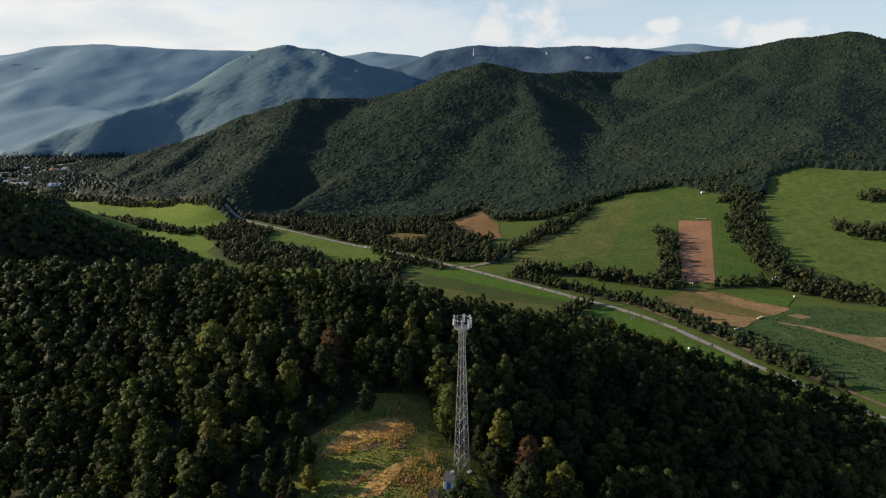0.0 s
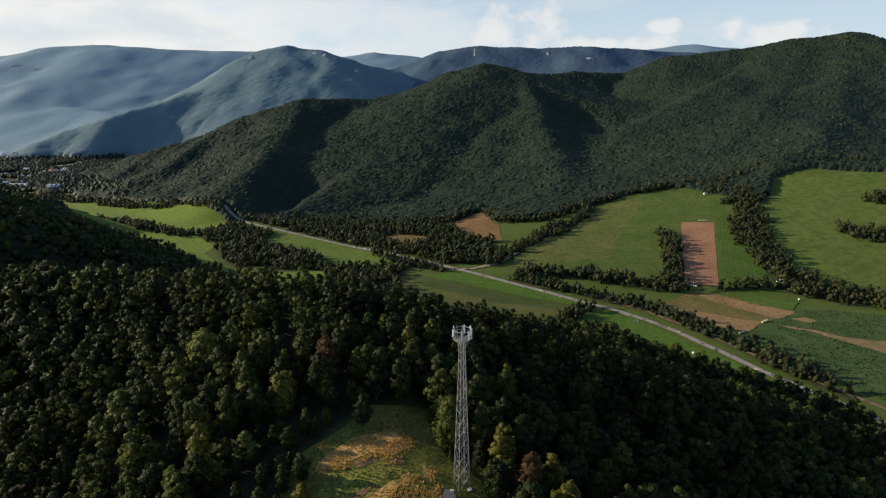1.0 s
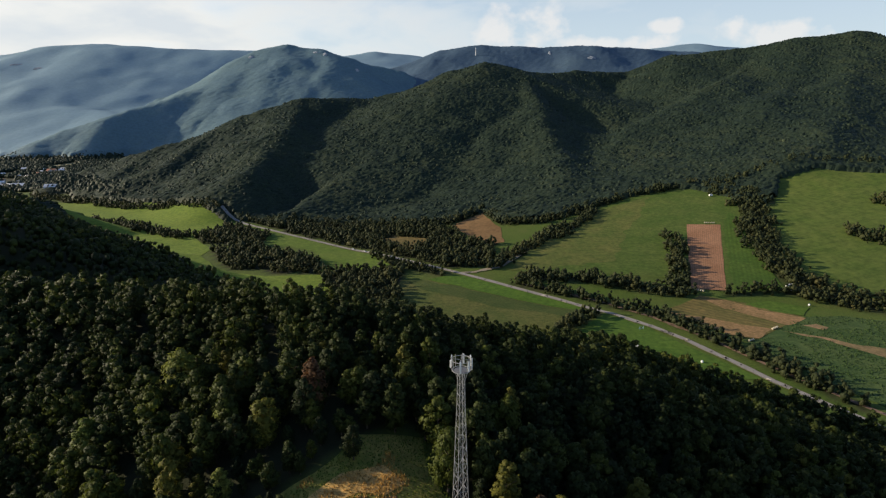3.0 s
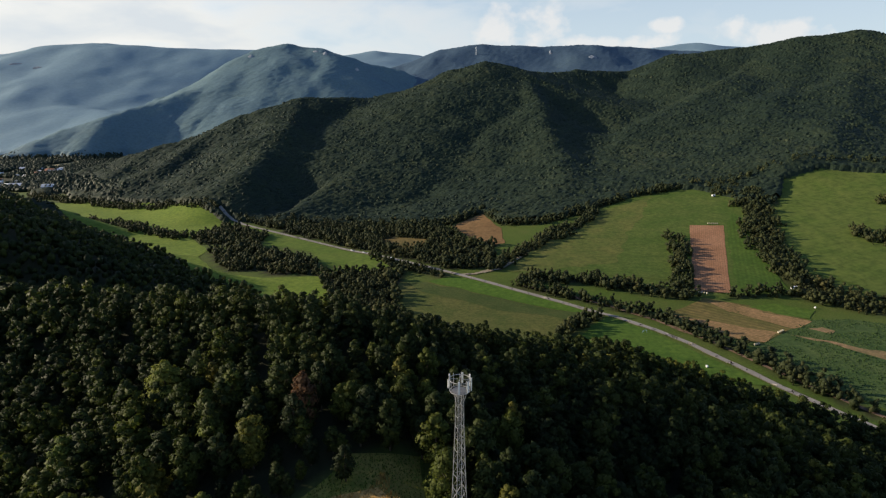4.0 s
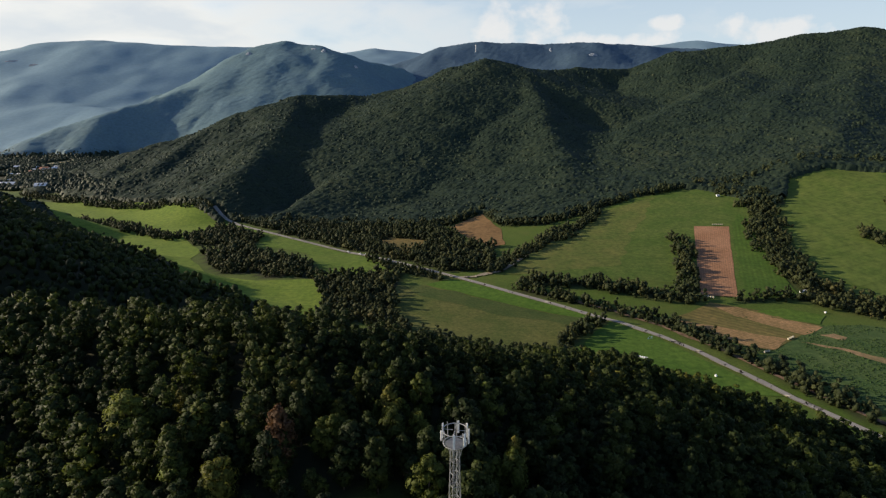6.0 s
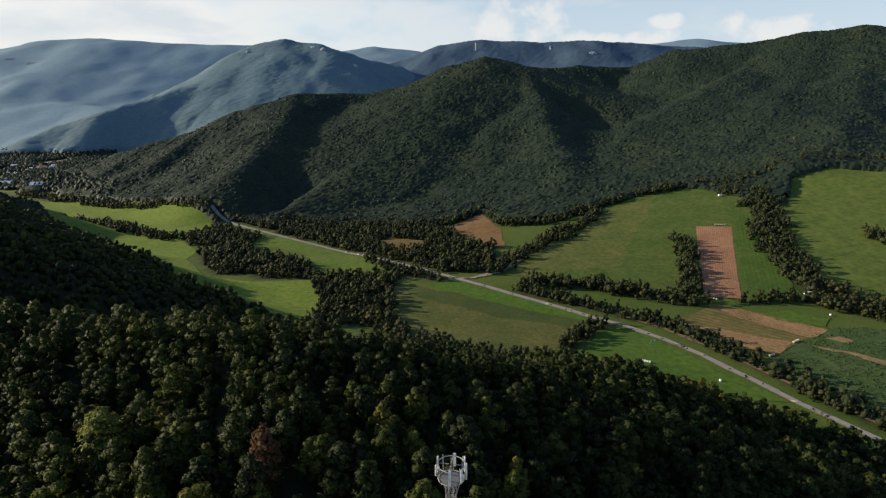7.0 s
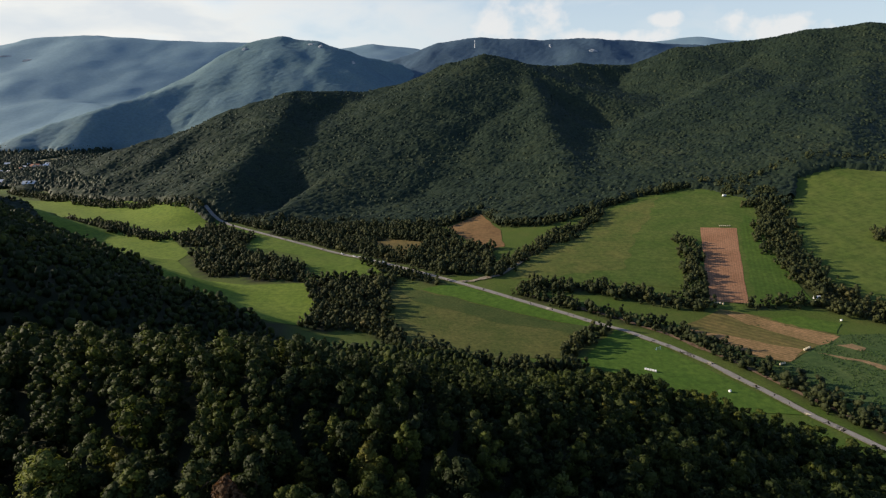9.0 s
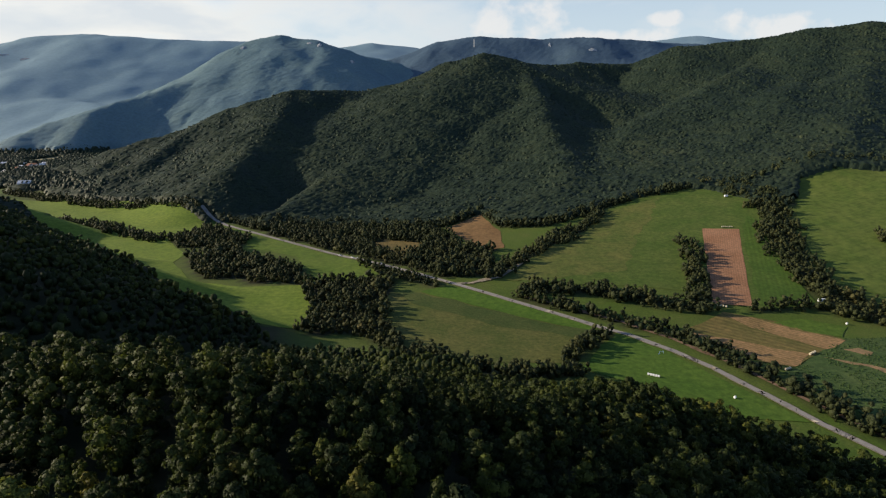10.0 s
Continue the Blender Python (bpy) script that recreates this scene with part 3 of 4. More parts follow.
drape("field", PLOUGHED, 0.45, field_material("ploughed_soil", (0.25, 0.130, 0.070), (0.34, 0.185, 0.106), 22, 2.1, (0.90, 1.08), 2.0), "long ploughed strip of bare reddish soil", "field", 5.0, 0.4)
drape("field", STUBBLE, 0.30, field_material("stubble", (0.090, 0.092, 0.026), (0.165, 0.125, 0.046), -48, 6.0, (0.88, 1.10)), "olive stubble field with mown rows", "field")
BAND = field_material("bare_stubble", (0.19, 0.130, 0.055), (0.33, 0.200, 0.098), -48, 3.5, (0.86, 1.10), 3.0)
for outline in STUBBLE_BANDS:
    drape("field", outline, 0.40, BAND, "bare tan band across the stubble field", "field", 4.0, 3.0)
drape("field", NORTH_GRASS, 0.28, field_material("north_grass", (0.082, 0.135, 0.019), (0.112, 0.155, 0.028)), "bright grass between the road and the riverside trees", "field")
drape("field", WEDGE, 0.36, field_material("wedge_grass", (0.055, 0.108, 0.015), (0.082, 0.132, 0.021)), "green wedge of grass beside the stubble", "field")
drape("field", PASTURE, 0.26, field_material("rough_pasture", (0.062, 0.084, 0.020), (0.112, 0.112, 0.034), mottle=3.0), "rough olive pasture beside the valley wood", "field")
drape("field", WEED_STRIP, 0.38, field_material("rank_weeds", (0.044, 0.070, 0.018), (0.075, 0.090, 0.026), mottle=2.0), "dark strip of rank weeds between pasture and grass", "field", 4.0, 3.0)
drape("field", SCRUB, 0.30, field_material("weedy_crop", (0.038, 0.075, 0.022), (0.078, 0.110, 0.036)), "rough green crop with weeds", "field")
for outline in SOIL:
    drape("field", outline, 0.42, field_material("dry_soil", (0.15, 0.125, 0.055), (0.30, 0.190, 0.105)), "bare dry soil band in the crop", "field", 3.0, 4.0)
drape("field", BROWN, 0.30, field_material("dry_grass", (0.150, 0.090, 0.040), (0.22, 0.135, 0.060)), "small brown dry field under the forest", "field")
drape("field", TAN, 0.30, field_material("tan_grass", (0.10, 0.085, 0.030), (0.15, 0.110, 0.042)), "narrow strip of tan grass", "field")
drape("field", GREEN_STRIP, 0.30, field_material("lush_grass", (0.055, 0.112, 0.014), (0.080, 0.140, 0.020)), "lush green strip of grass beside the road", "field")
drape("field", PITCH, 0.30, field_material("short_grass", (0.052, 0.105, 0.015), (0.076, 0.130, 0.020)), "short green grass beside the road", "field")
drape("field", TAN_FAR, 0.50, field_material("ripe_grain", (0.40, 0.33, 0.17), (0.50, 0.42, 0.22)), "pale ripe field near the village", "field", 20.0)
drape("clearing", CLEARING, 0.12, field_material("clearing_grass", (0.105, 0.160, 0.026), (0.260, 0.210, 0.056)), "rough grassy clearing on the wooded hill", "clearing", 3.0)
GOLD = field_material("dry_tall_grass", (0.30, 0.200, 0.062), (0.54, 0.340, 0.120), mottle=1.6)
for outline in DRY_GRASS:
    drape("clearing_floor", outline, 0.22, GOLD, "golden dry grass in the clearing", "clearing", 1.2, 1.6)
RUST = field_material("heather", (0.125, 0.088, 0.045), (0.205, 0.125, 0.068), mottle=0.8)
for outline in HEATHER:
    drape("clearing_floor", outline, 0.24, RUST, "low reddish brown weeds in the clearing", "clearing", 0.7, 2.2)
drape("field", MEADOW_LEFT, 0.30, field_material("bright_meadow", (0.112, 0.172, 0.022), (0.150, 0.200, 0.032)), "bright green meadow along the foot of the hills", "field")
ribbon("road", ROAD, 2.1, 0.75, ASPHALT, "grey two-lane asphalt road through the valley", "road")
for offset in (-2.4, 2.4):
    ribbon("road_verge", ROAD, 0.35, 0.62, GRAVEL, "pale gravel verge along the road", "verge", None, 4.0, offset)
ribbon("lane", LANE, 2.0, 0.70, GRAVEL, "pale gravel lane over the stream", "road")
ribbon("track", [(71, 558), (131, 522), (160, 490), (189, 455), (206, 412), (226, 368), (243, 332), (275, 272)], 1.6, 0.6, EARTH, "brown earth track along the bank beside the road", "track")
ribbon("track", [(2, 92), (-3, 104), (-2, 112)], 1.0, 0.3, EARTH, "trodden earth path to the hut", "track", None, 1.0)


# ---- trees ----
def icosphere(level):
    bm = bmesh.new()
    bmesh.ops.create_icosphere(bm, subdivisions=level, radius=1.0)
    v = np.array([p.co[:] for p in bm.verts])
    f = np.array([[p.index for p in face.verts] for face in bm.faces])
    bm.free()
    return v, f


BALL_LOW, BALL = icosphere(1), icosphere(2)


def crown(rng, height, radius, lumps, leaves, leaf, ball, base=0.22, slender=0.6, core=0.92):
    """A crown of uneven lumps of foliage with loose sprays of leaves on them: vertices, triangles and soft outward normals."""
    verts, faces, normals, n = [], [], [], 0
    middle, half = height * (1 + base) / 2, height * (1 - base) / 2
    centres, sizes = [], []
    for k in range(lumps):
        u = (k + 0.5) / lumps * 2 - 1
        a = k * 2.4 + rng.uniform(-0.5, 0.5)
        wide = radius * (1 - abs(u) ** 2.2) ** 0.5 * (1.0 if u < 0 else 1 - 0.55 * slender * u)
        out = wide * rng.uniform(0.35, 0.80) if lumps > 1 else 0
        centres.append((math.cos(a) * out, math.sin(a) * out, middle + u * half * 0.80))
        sizes.append(radius * rng.uniform(0.30, 0.52) * (1.0 - 0.5 * max(u, 0)) * (1.3 if lumps < 8 else 1.0) if lumps > 1 else radius)
    bv, bf = ball
    for c, s in zip(centres, sizes):
        rough = 1 + rng.uniform(-0.26, 0.24, len(bv))[:, None]
        stretch = np.array([1, 1, rng.uniform(1.05, 1.7) if lumps > 1 else half / radius])
        verts.append(bv * rough * s * core * stretch + np.array(c))
        normals.append(bv)
        faces.append(bf + n)
        n += len(bv)
    if leaves:
        which = rng.integers(0, lumps, leaves)
        way = rng.normal(size=(leaves, 3))
        way[:, 2] = np.abs(way[:, 2]) * 0.9 - 0.25
        way /= np.linalg.norm(way, axis=1)[:, None]
        at = np.array(centres)[which] + way * (np.array(sizes)[which] * rng.uniform(0.80, 1.24, leaves))[:, None]
        a = np.cross(way, rng.normal(size=(leaves, 3)))
        a /= np.linalg.norm(a, axis=1)[:, None]
        b = np.cross(way, a) + way * rng.uniform(-0.9, 0.9, (leaves, 1))
        size = leaf * rng.uniform(0.6, 1.4, (leaves, 1))
        corner = [at - a * size, at + b * size * 1.1, at + a * size - b * size * 0.5]
        verts.append(np.stack(corner, 1).reshape(-1, 3))
        normals.append(np.repeat(way + rng.normal(0, 0.28, way.shape), 3, axis=0))
        order = n + np.arange(3 * leaves).reshape(-1, 3)
        inward = np.einsum("ij,ij->i", np.cross(corner[1] - corner[0], corner[2] - corner[0]), way) < 0
        order[inward] = order[inward][:, ::-1]
        faces.append(order)
    verts, normals = np.concatenate(verts), np.concatenate(normals)
    # lumps shade as lumps, and the whole crown as one round body
    body = (verts - np.array([0, 0, middle])) / np.array([radius, radius, half])
    normals = 0.62 * normals + 0.5 * body
    normals /= np.linalg.norm(normals, axis=1)[:, None] + 1e-9
    return verts, np.concatenate(faces), normals


def scatter(rng, x0, x1, y0, y1, spacing, keep):
    """Places on an uneven grid where keep(x, y) holds."""
    x, y = np.meshgrid(np.arange(x0, x1, spacing), np.arange(y0, y1, spacing))
    x = x + rng.uniform(-0.48, 0.48, x.shape) * spacing
    y = y + rng.uniform(-0.48, 0.48, y.shape) * spacing
    ok = keep(x, y)
    return x[ok], y[ok]


def in_fields(x, y):
    hit = np.zeros(np.shape(x), bool)
    for outline in FIELDS:
        hit |= inside(x, y, outline)
    return hit | (from_line(x, y, ROAD) < 6.5) | (from_line(x, y, LANE) < 5)


def wood(name, label, places, rng, sizes, shapes, material, shade=False):
    """Many trees in one mesh: each takes one of the shapes, at its own size and turn."""
    x, y = places
    z = lie(x, y)
    verts, faces, tint, n = [], [], [], 0
    which = rng.integers(0, len(shapes), len(x))
    bend = []
    for s, (sv, sf, sn) in enumerate(shapes):
        k = np.where(which == s)[0]
        if not len(k):
            continue
        a, h, w = rng.uniform(0, 6.283, len(k)), rng.uniform(*sizes, len(k)), rng.uniform(0.8, 1.2, len(k))
        ca, sa = np.cos(a)[:, None], np.sin(a)[:, None]
        px = (sv[:, 0] * ca - sv[:, 1] * sa) * (h * w)[:, None] + x[k][:, None]
        py = (sv[:, 0] * sa + sv[:, 1] * ca) * (h * w)[:, None] + y[k][:, None]
        pz = sv[:, 2] * h[:, None] + z[k][:, None] - 0.3
        verts.append(np.stack([px, py, pz], -1).reshape(-1, 3))
        faces.append((sf[None] + (n + np.arange(len(k)) * len(sv))[:, None, None]).reshape(-1, 3))
        bend.append(np.stack([sn[:, 0] * ca - sn[:, 1] * sa, sn[:, 0] * sa + sn[:, 1] * ca, np.broadcast_to(sn[:, 2], px.shape)], -1).reshape(-1, 3))
        t = rng.beta(1.6, 1.8, len(k)) * 0.75 + 0.12 + 0.22 * smooth_noise(x[k], y[k], 60, 12)
        tint.append(np.repeat(np.clip(t, 0, 1), len(sv)))
        n += len(k) * len(sv)
    me = raw_mesh(name, np.concatenate(verts), np.concatenate(faces), material, np.concatenate(tint), shade=shade)
    me.normals_split_custom_set_from_vertices(np.concatenate(bend))
    return tagged(new(name, me), label, "trees", kind="stuff")


def forest_on_hill(x, y):
    beyond = (y > np.interp(x, FOOT_X, FOOT_Y) + 4 * smooth_noise(x, y, 20, 22)) & (y < 1700) & (x > -600)
    return (beyond | inside(x, y, SPUR) | (hills(x, y) > 5 + 2 * smooth_noise(x, y, 30, 20))) & ~in_fields(x, y)


def near_forest(x, y):
    return forest_on_hill(x, y) & ~inside(x, y, CLEARING) & (np.hypot(x - 4, y - 120) > 7) & (np.hypot(x - 3, y - 107) > 8)


def dome_shapes(seed, count):
    """Simple far-off crowns of unit height: two uneven rings and a tip."""
    rng = np.random.default_rng(seed)
    made = []
    for _ in range(count):
        r, top, a = rng.uniform(0.32, 0.48), rng.uniform(0.58, 0.75), np.arange(4) * math.pi / 2
        low = np.stack([np.cos(a) * r * 1.05, np.sin(a) * r * 1.05, np.full(4, 0.12)], -1)
        high = np.stack([np.cos(a + 0.8) * r * 0.85, np.sin(a + 0.8) * r * 0.85, np.full(4, top)], -1)
        v = np.concatenate([low, high, [[0, 0, 0.95]]]) + rng.uniform(-0.07, 0.07, (9, 3))
        f = [t for k in range(4) for t in ((k, (k + 1) % 4, 4 + k), ((k + 1) % 4, 4 + (k + 1) % 4, 4 + k), (4 + k, 4 + (k + 1) % 4, 8))]
        out = v - np.array([0, 0, 0.4])
        made.append((v, np.array(f), out / np.linalg.norm(out, axis=1)[:, None]))
    return made


def tree_shapes(seed, count, lumps, leaves, leaf, ball, radius=(0.26, 0.40), base=0.2, core=0.92):
    """Crowns of unit height."""
    rng = np.random.default_rng(seed)
    return [crown(rng, 1.0, rng.uniform(*radius), lumps, leaves, leaf, ball, base, rng.uniform(0.2, 1.0), core) for _ in range(count)]


def build_near_trees():
    """The trees round the clearing: each a trunk with limbs under a leafy crown."""
    rng = np.random.default_rng(11)
    models = []
    for v, f, normals in tree_shapes(5, 14, 20, 1900, 0.0205, BALL_LOW, (0.19, 0.28), 0.06, 0.60):
        thing = new("tree")
        thing.empty_display_size = 0.5
        bm = bmesh.new()
        bmesh.ops.create_cone(bm, cap_ends=True, segments=7, radius1=0.022, radius2=0.008, depth=0.72, matrix=Matrix.Translation((0, 0, 0.34)))
        for k in range(4):
            turn = Matrix.Rotation(k * 1.7, 4, "Z") @ Matrix.Translation((0, 0, 0.30 + 0.09 * k)) @ Matrix.Rotation(0.8, 4, "Y")
            bmesh.ops.create_cone(bm, cap_ends=True, segments=5, radius1=0.009, radius2=0.003, depth=0.26, matrix=turn @ Matrix.Translation((0, 0, 0.11)))
        part("trunk", bm, BARK, thing)
        me = raw_mesh("crown", v, f, LEAVES, shade=True)
        me.normals_split_custom_set_from_vertices(normals)
        leafy = new("crown", me)
        leafy.parent = thing
        tagged(thing, "leafy broad-crowned tree on the wooded hillside", "tree", "trees round the clearing")
        models.append(thing)
    x, y = scatter(rng, -90, 80, 78, 192, 5.5, near_forest)
    order = np.argsort(np.hypot(x + 5, y - 120))[:290]
    x, y = x[order], y[order]
    # single trees that stand in and beside the clearing
    lone = [(-20, 138.5, 9.5), (-34, 135, 8), (-32, 121, 8), (-35.5, 118, 8.5), (-30, 113, 7), (-33, 109, 6.5)]
    places = [(px, py, None) for px, py in zip(x, y)] + lone
    for k, (px, py, size) in enumerate(places):
        beside = px < -20 and inside(np.array([px + 9.0, px + 18.0]), np.array([py, py]), CLEARING).any()
        h = size or (rng.uniform(5.5, 8.5) if beside else rng.uniform(9.0, 17.0))
        wide = h * rng.uniform(0.85, 1.2)
        m = Matrix.LocRotScale((px, py, float(lie(px, py)) - 0.2), Euler((0, 0, rng.uniform(0, 6.28))), None)
        model = models[k % len(models)]
        if k < len(models):
            thing = model
            thing.matrix_basis = m
            for o in thing.children:
                o.scale = (1, 1, 1)
        else:
            thing = copy_thing(model, m)
        thing.scale = (wide, wide, h)
    pale = [(-70, 164, 17), (-93, 173, 12), (-52, 148, 12), (-86, 146, 14), (-47, 128, 10), (-60, 118, 12), (14, 128, 11)]
    for k, (px, py, h) in enumerate(pale):
        thing = copy_thing(models[3 * k % len(models)], pose(px, py, float(lie(px, py)) - 0.2, 0, 0, 70 * k))
        thing.scale = (h * 1.2, h * 1.2, h)
        tagged(thing, "tall pale green tree standing out of the forest", "tree")
        for o in thing.children:
            if o.name.startswith("crown"):
                o.data = o.data.copy()
                o.data.materials[0] = LEAVES_PALE
    return places


NEAR = build_near_trees()
NEAR_EDGE = max(math.hypot(px + 5, py - 120) for px, py, size in NEAR if size is None)


def build_woods():
    rng = np.random.default_rng(21)
    # the rest of the wooded hill below the flight, and the spur beside it
    rest_x, rest_y = scatter(rng, -320, 250, 30, 330, 5.5, lambda x, y: near_forest(x, y) & (np.hypot(x + 5, y - 120) > NEAR_EDGE) & (hills(x, y) > 8) & (y > 88) & (abs(x) < 0.82 * y + 12) & ((y < 246) | (x > -20)))
    crest = np.hypot(rest_x + 15, rest_y - 165) < 105
    shapes = tree_shapes(31, 18, 11, 680, 0.0225, BALL_LOW, (0.18, 0.28), 0.04, 0.66)
    wood("crest_wood", "dense dark green broadleaf forest on the crest of the near hill", (rest_x[crest], rest_y[crest]), rng, (9, 17), shapes, LEAVES_NEAR, True)
    shapes = tree_shapes(32, 18, 7, 220, 0.037, BALL_LOW, (0.18, 0.28), 0.04, 0.72)
    wood("hill_wood", "dense dark green broadleaf forest on the near hill", (rest_x[~crest], rest_y[~crest]), rng, (9, 17), shapes, LEAVES_NEAR, True)
    spur = scatter(rng, -980, 20, 330, 1150, 6.8, lambda x, y: near_forest(x, y) & (inside(x, y, SPUR) | ((y < 430) & (hills(x, y) > 8))) & (x > -0.85 * y - 20))
    small = tree_shapes(43, 14, 2, 24, 0.060, BALL_LOW, (0.34, 0.48), 0.0, 1.0)
    below = scatter(rng, -130, 130, -70, 92, 6.5, lambda x, y: near_forest(x, y) & ((y < 88) & (np.hypot(x + 5, y - 120) > NEAR_EDGE)))
    north = scatter(rng, -320, -20, 246, 332, 6.2, lambda x, y: near_forest(x, y) & (hills(x, y) > 8))
    wood("north_wood", "forest on the far side of the near hill", north, rng, (8, 13), small, LEAVES_NEAR, True)
    wood("slope_wood", "forest on the slope below the clearing", below, rng, (7, 13), small, LEAVES_NEAR, True)
    wood("spur_wood", "shaded forest on the spur across the hollow", spur, rng, (7.5, 12), small, LEAVES_NEAR, True)

    def valley(x, y):
        ok = np.zeros(x.shape, bool)
        for outline in WOODS:
            ok |= inside(x + 9 * smooth_noise(x, y, 22, 61), y + 9 * smooth_noise(x, y, 22, 62), outline)
        ok &= ~inside(x, y, MEADOW_LEFT)
        for line, half in TREE_LINES:
            ok |= from_line(x, y, line) < half * (1 + 0.6 * smooth_noise(x, y, 16, 14))
        return ok & (from_line(x, y, ROAD) > 6.5) & ~inside(x, y, PLOUGHED) & ~inside(x, y, TAN) & ~inside(x, y, BROWN)

    shapes = tree_shapes(35, 16, 4, 64, 0.058, BALL_LOW, (0.26, 0.42), 0.0, 0.90)
    low = scatter(rng, -840, 640, 310, 1160, 5.3, valley)
    wood("valley_wood", "riverside trees and hedgerows on the valley floor", low, rng, (3.5, 12.5), shapes, LEAVES_VALLEY, True)
    shapes = dome_shapes(51, 16)
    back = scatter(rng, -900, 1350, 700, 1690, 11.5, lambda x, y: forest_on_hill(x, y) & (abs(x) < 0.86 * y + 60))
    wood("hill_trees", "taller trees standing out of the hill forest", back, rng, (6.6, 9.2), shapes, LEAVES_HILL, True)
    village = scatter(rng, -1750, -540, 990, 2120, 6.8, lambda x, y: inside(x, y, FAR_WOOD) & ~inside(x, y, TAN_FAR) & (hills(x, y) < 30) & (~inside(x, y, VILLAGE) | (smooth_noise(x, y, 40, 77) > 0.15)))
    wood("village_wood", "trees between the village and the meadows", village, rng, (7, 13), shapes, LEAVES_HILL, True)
    tussocks = scatter(rng, -60, 130, 425, 580, 2.6, lambda x, y: inside(x, y, PASTURE) & (inside(x, y, WEED_STRIP) | (smooth_noise(x, y, 8, 53) > 0.45)))
    wood("tussocks", "low weeds and tussocks in the pasture", tussocks, rng, (0.4, 1.1), shapes, LEAVES_WEEDS, True)
    weeds = scatter(rng, 220, 425, 315, 480, 2.1, lambda x, y: inside(x, y, SCRUB) & ~inside(x, y, SOIL[0]) & (smooth_noise(x, y, 9, 52) > -0.55))
    wood("weeds", "rank green weeds in the rough crop", weeds, rng, (0.7, 1.7), shapes, LEAVES_WEEDS, True)


def canopy(name, label, x0, x1, y0, y1, step, keep, low, high, material, seed):
    """A closed canopy seen from afar: one uneven sheet of crowns over the slopes."""
    rng = np.random.default_rng(seed)
    x, y = np.meshgrid(np.arange(x0, x1, step), np.arange(y0, y1, step))
    loose = 0.42 if step < 5 else 0.20
    x, y = x + rng.uniform(-loose, loose, x.shape) * step, y + rng.uniform(-loose, loose, y.shape) * step
    wooded = keep(x, y)
    z = lie(x, y) + np.where(wooded, rng.uniform(low, high, x.shape) + 0.25 * high * smooth_noise(x, y, 7 * step, 31), -0.5)
    h, w = x.shape
    i = np.arange(h * w).reshape(h, w)
    quads = np.stack([i[:-1, :-1], i[:-1, 1:], i[1:, 1:], i[1:, :-1]], -1).reshape(-1, 4)
    quads = quads[wooded.ravel()[quads].any(axis=1)]
    used, quads = np.unique(quads, return_inverse=True)
    quads = quads.reshape(-1, 4)
    tris = np.concatenate([quads[:, :3], quads[:, [0, 2, 3]]])
    tint = np.clip(0.45 + 0.3 * smooth_noise(x, y, 90, 33) + 0.2 * smooth_noise(x, y, 25, 34) + rng.uniform(-0.3, 0.3, x.shape) * min(1.0, 4.0 / step), 0, 1).ravel()[used]
    me = raw_mesh(name, np.stack([x, y, z], -1).reshape(-1, 3)[used], tris, material, tint, shade=True)
    tagged(new(name, me), label, "trees", kind="stuff")


def far_slopes(mine, others):
    """Where the mountains of these crest lines stand above the rest."""
    def keep(x, y):
        fx, fy = folded(x, y)
        far = ridge_height(fx, fy, [FAR_RIDGES[k] for k in mine])
        rest = ridge_height(fx, fy, [FAR_RIDGES[k] for k in others])
        return (far > 14 + 6 * smooth_noise(x, y, 60, 20)) & (far >= rest - 12) & ~in_fields(x, y) & (hills(x, y) - far < 30)
    return keep


build_woods()
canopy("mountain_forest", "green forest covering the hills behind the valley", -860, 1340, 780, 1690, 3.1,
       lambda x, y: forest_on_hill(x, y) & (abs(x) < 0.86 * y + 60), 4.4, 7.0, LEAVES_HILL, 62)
KNOLL, PLATEAU, LONG_RIDGE, LAST = (0, 1, 2, 3), (6,), (4, 5), (7, 8)
canopy("knoll_forest", "forest on the rounded far mountain, coloured blue-green to look hazy", -1900, 0, 1700, 3100, 9.0, far_slopes(KNOLL, PLATEAU + LONG_RIDGE + LAST), 11.0, 13.5, LEAVES_KNOLL, 61)
canopy("plateau_forest", "forest on the long far plateau, blue haze and shade in its colour", -700, 2700, 2500, 3420, 11.0, far_slopes(PLATEAU, KNOLL + LONG_RIDGE + LAST), 11.0, 13.5, LEAVES_PLATEAU, 64)
canopy("ridge_forest", "forest on the long far ridge, coloured pale blue as haze", -3300, -500, 1900, 3700, 13.0, far_slopes(LONG_RIDGE, KNOLL + PLATEAU + LAST), 12.0, 13.0, LEAVES_RIDGE, 65)
canopy("distant_forest", "forest on the last mountains, coloured pale blue as haze", -3000, 2700, 3418, 4560, 24.0, far_slopes(LAST, KNOLL + PLATEAU + LONG_RIDGE), 12.0, 13.0, LEAVES_LAST, 63)


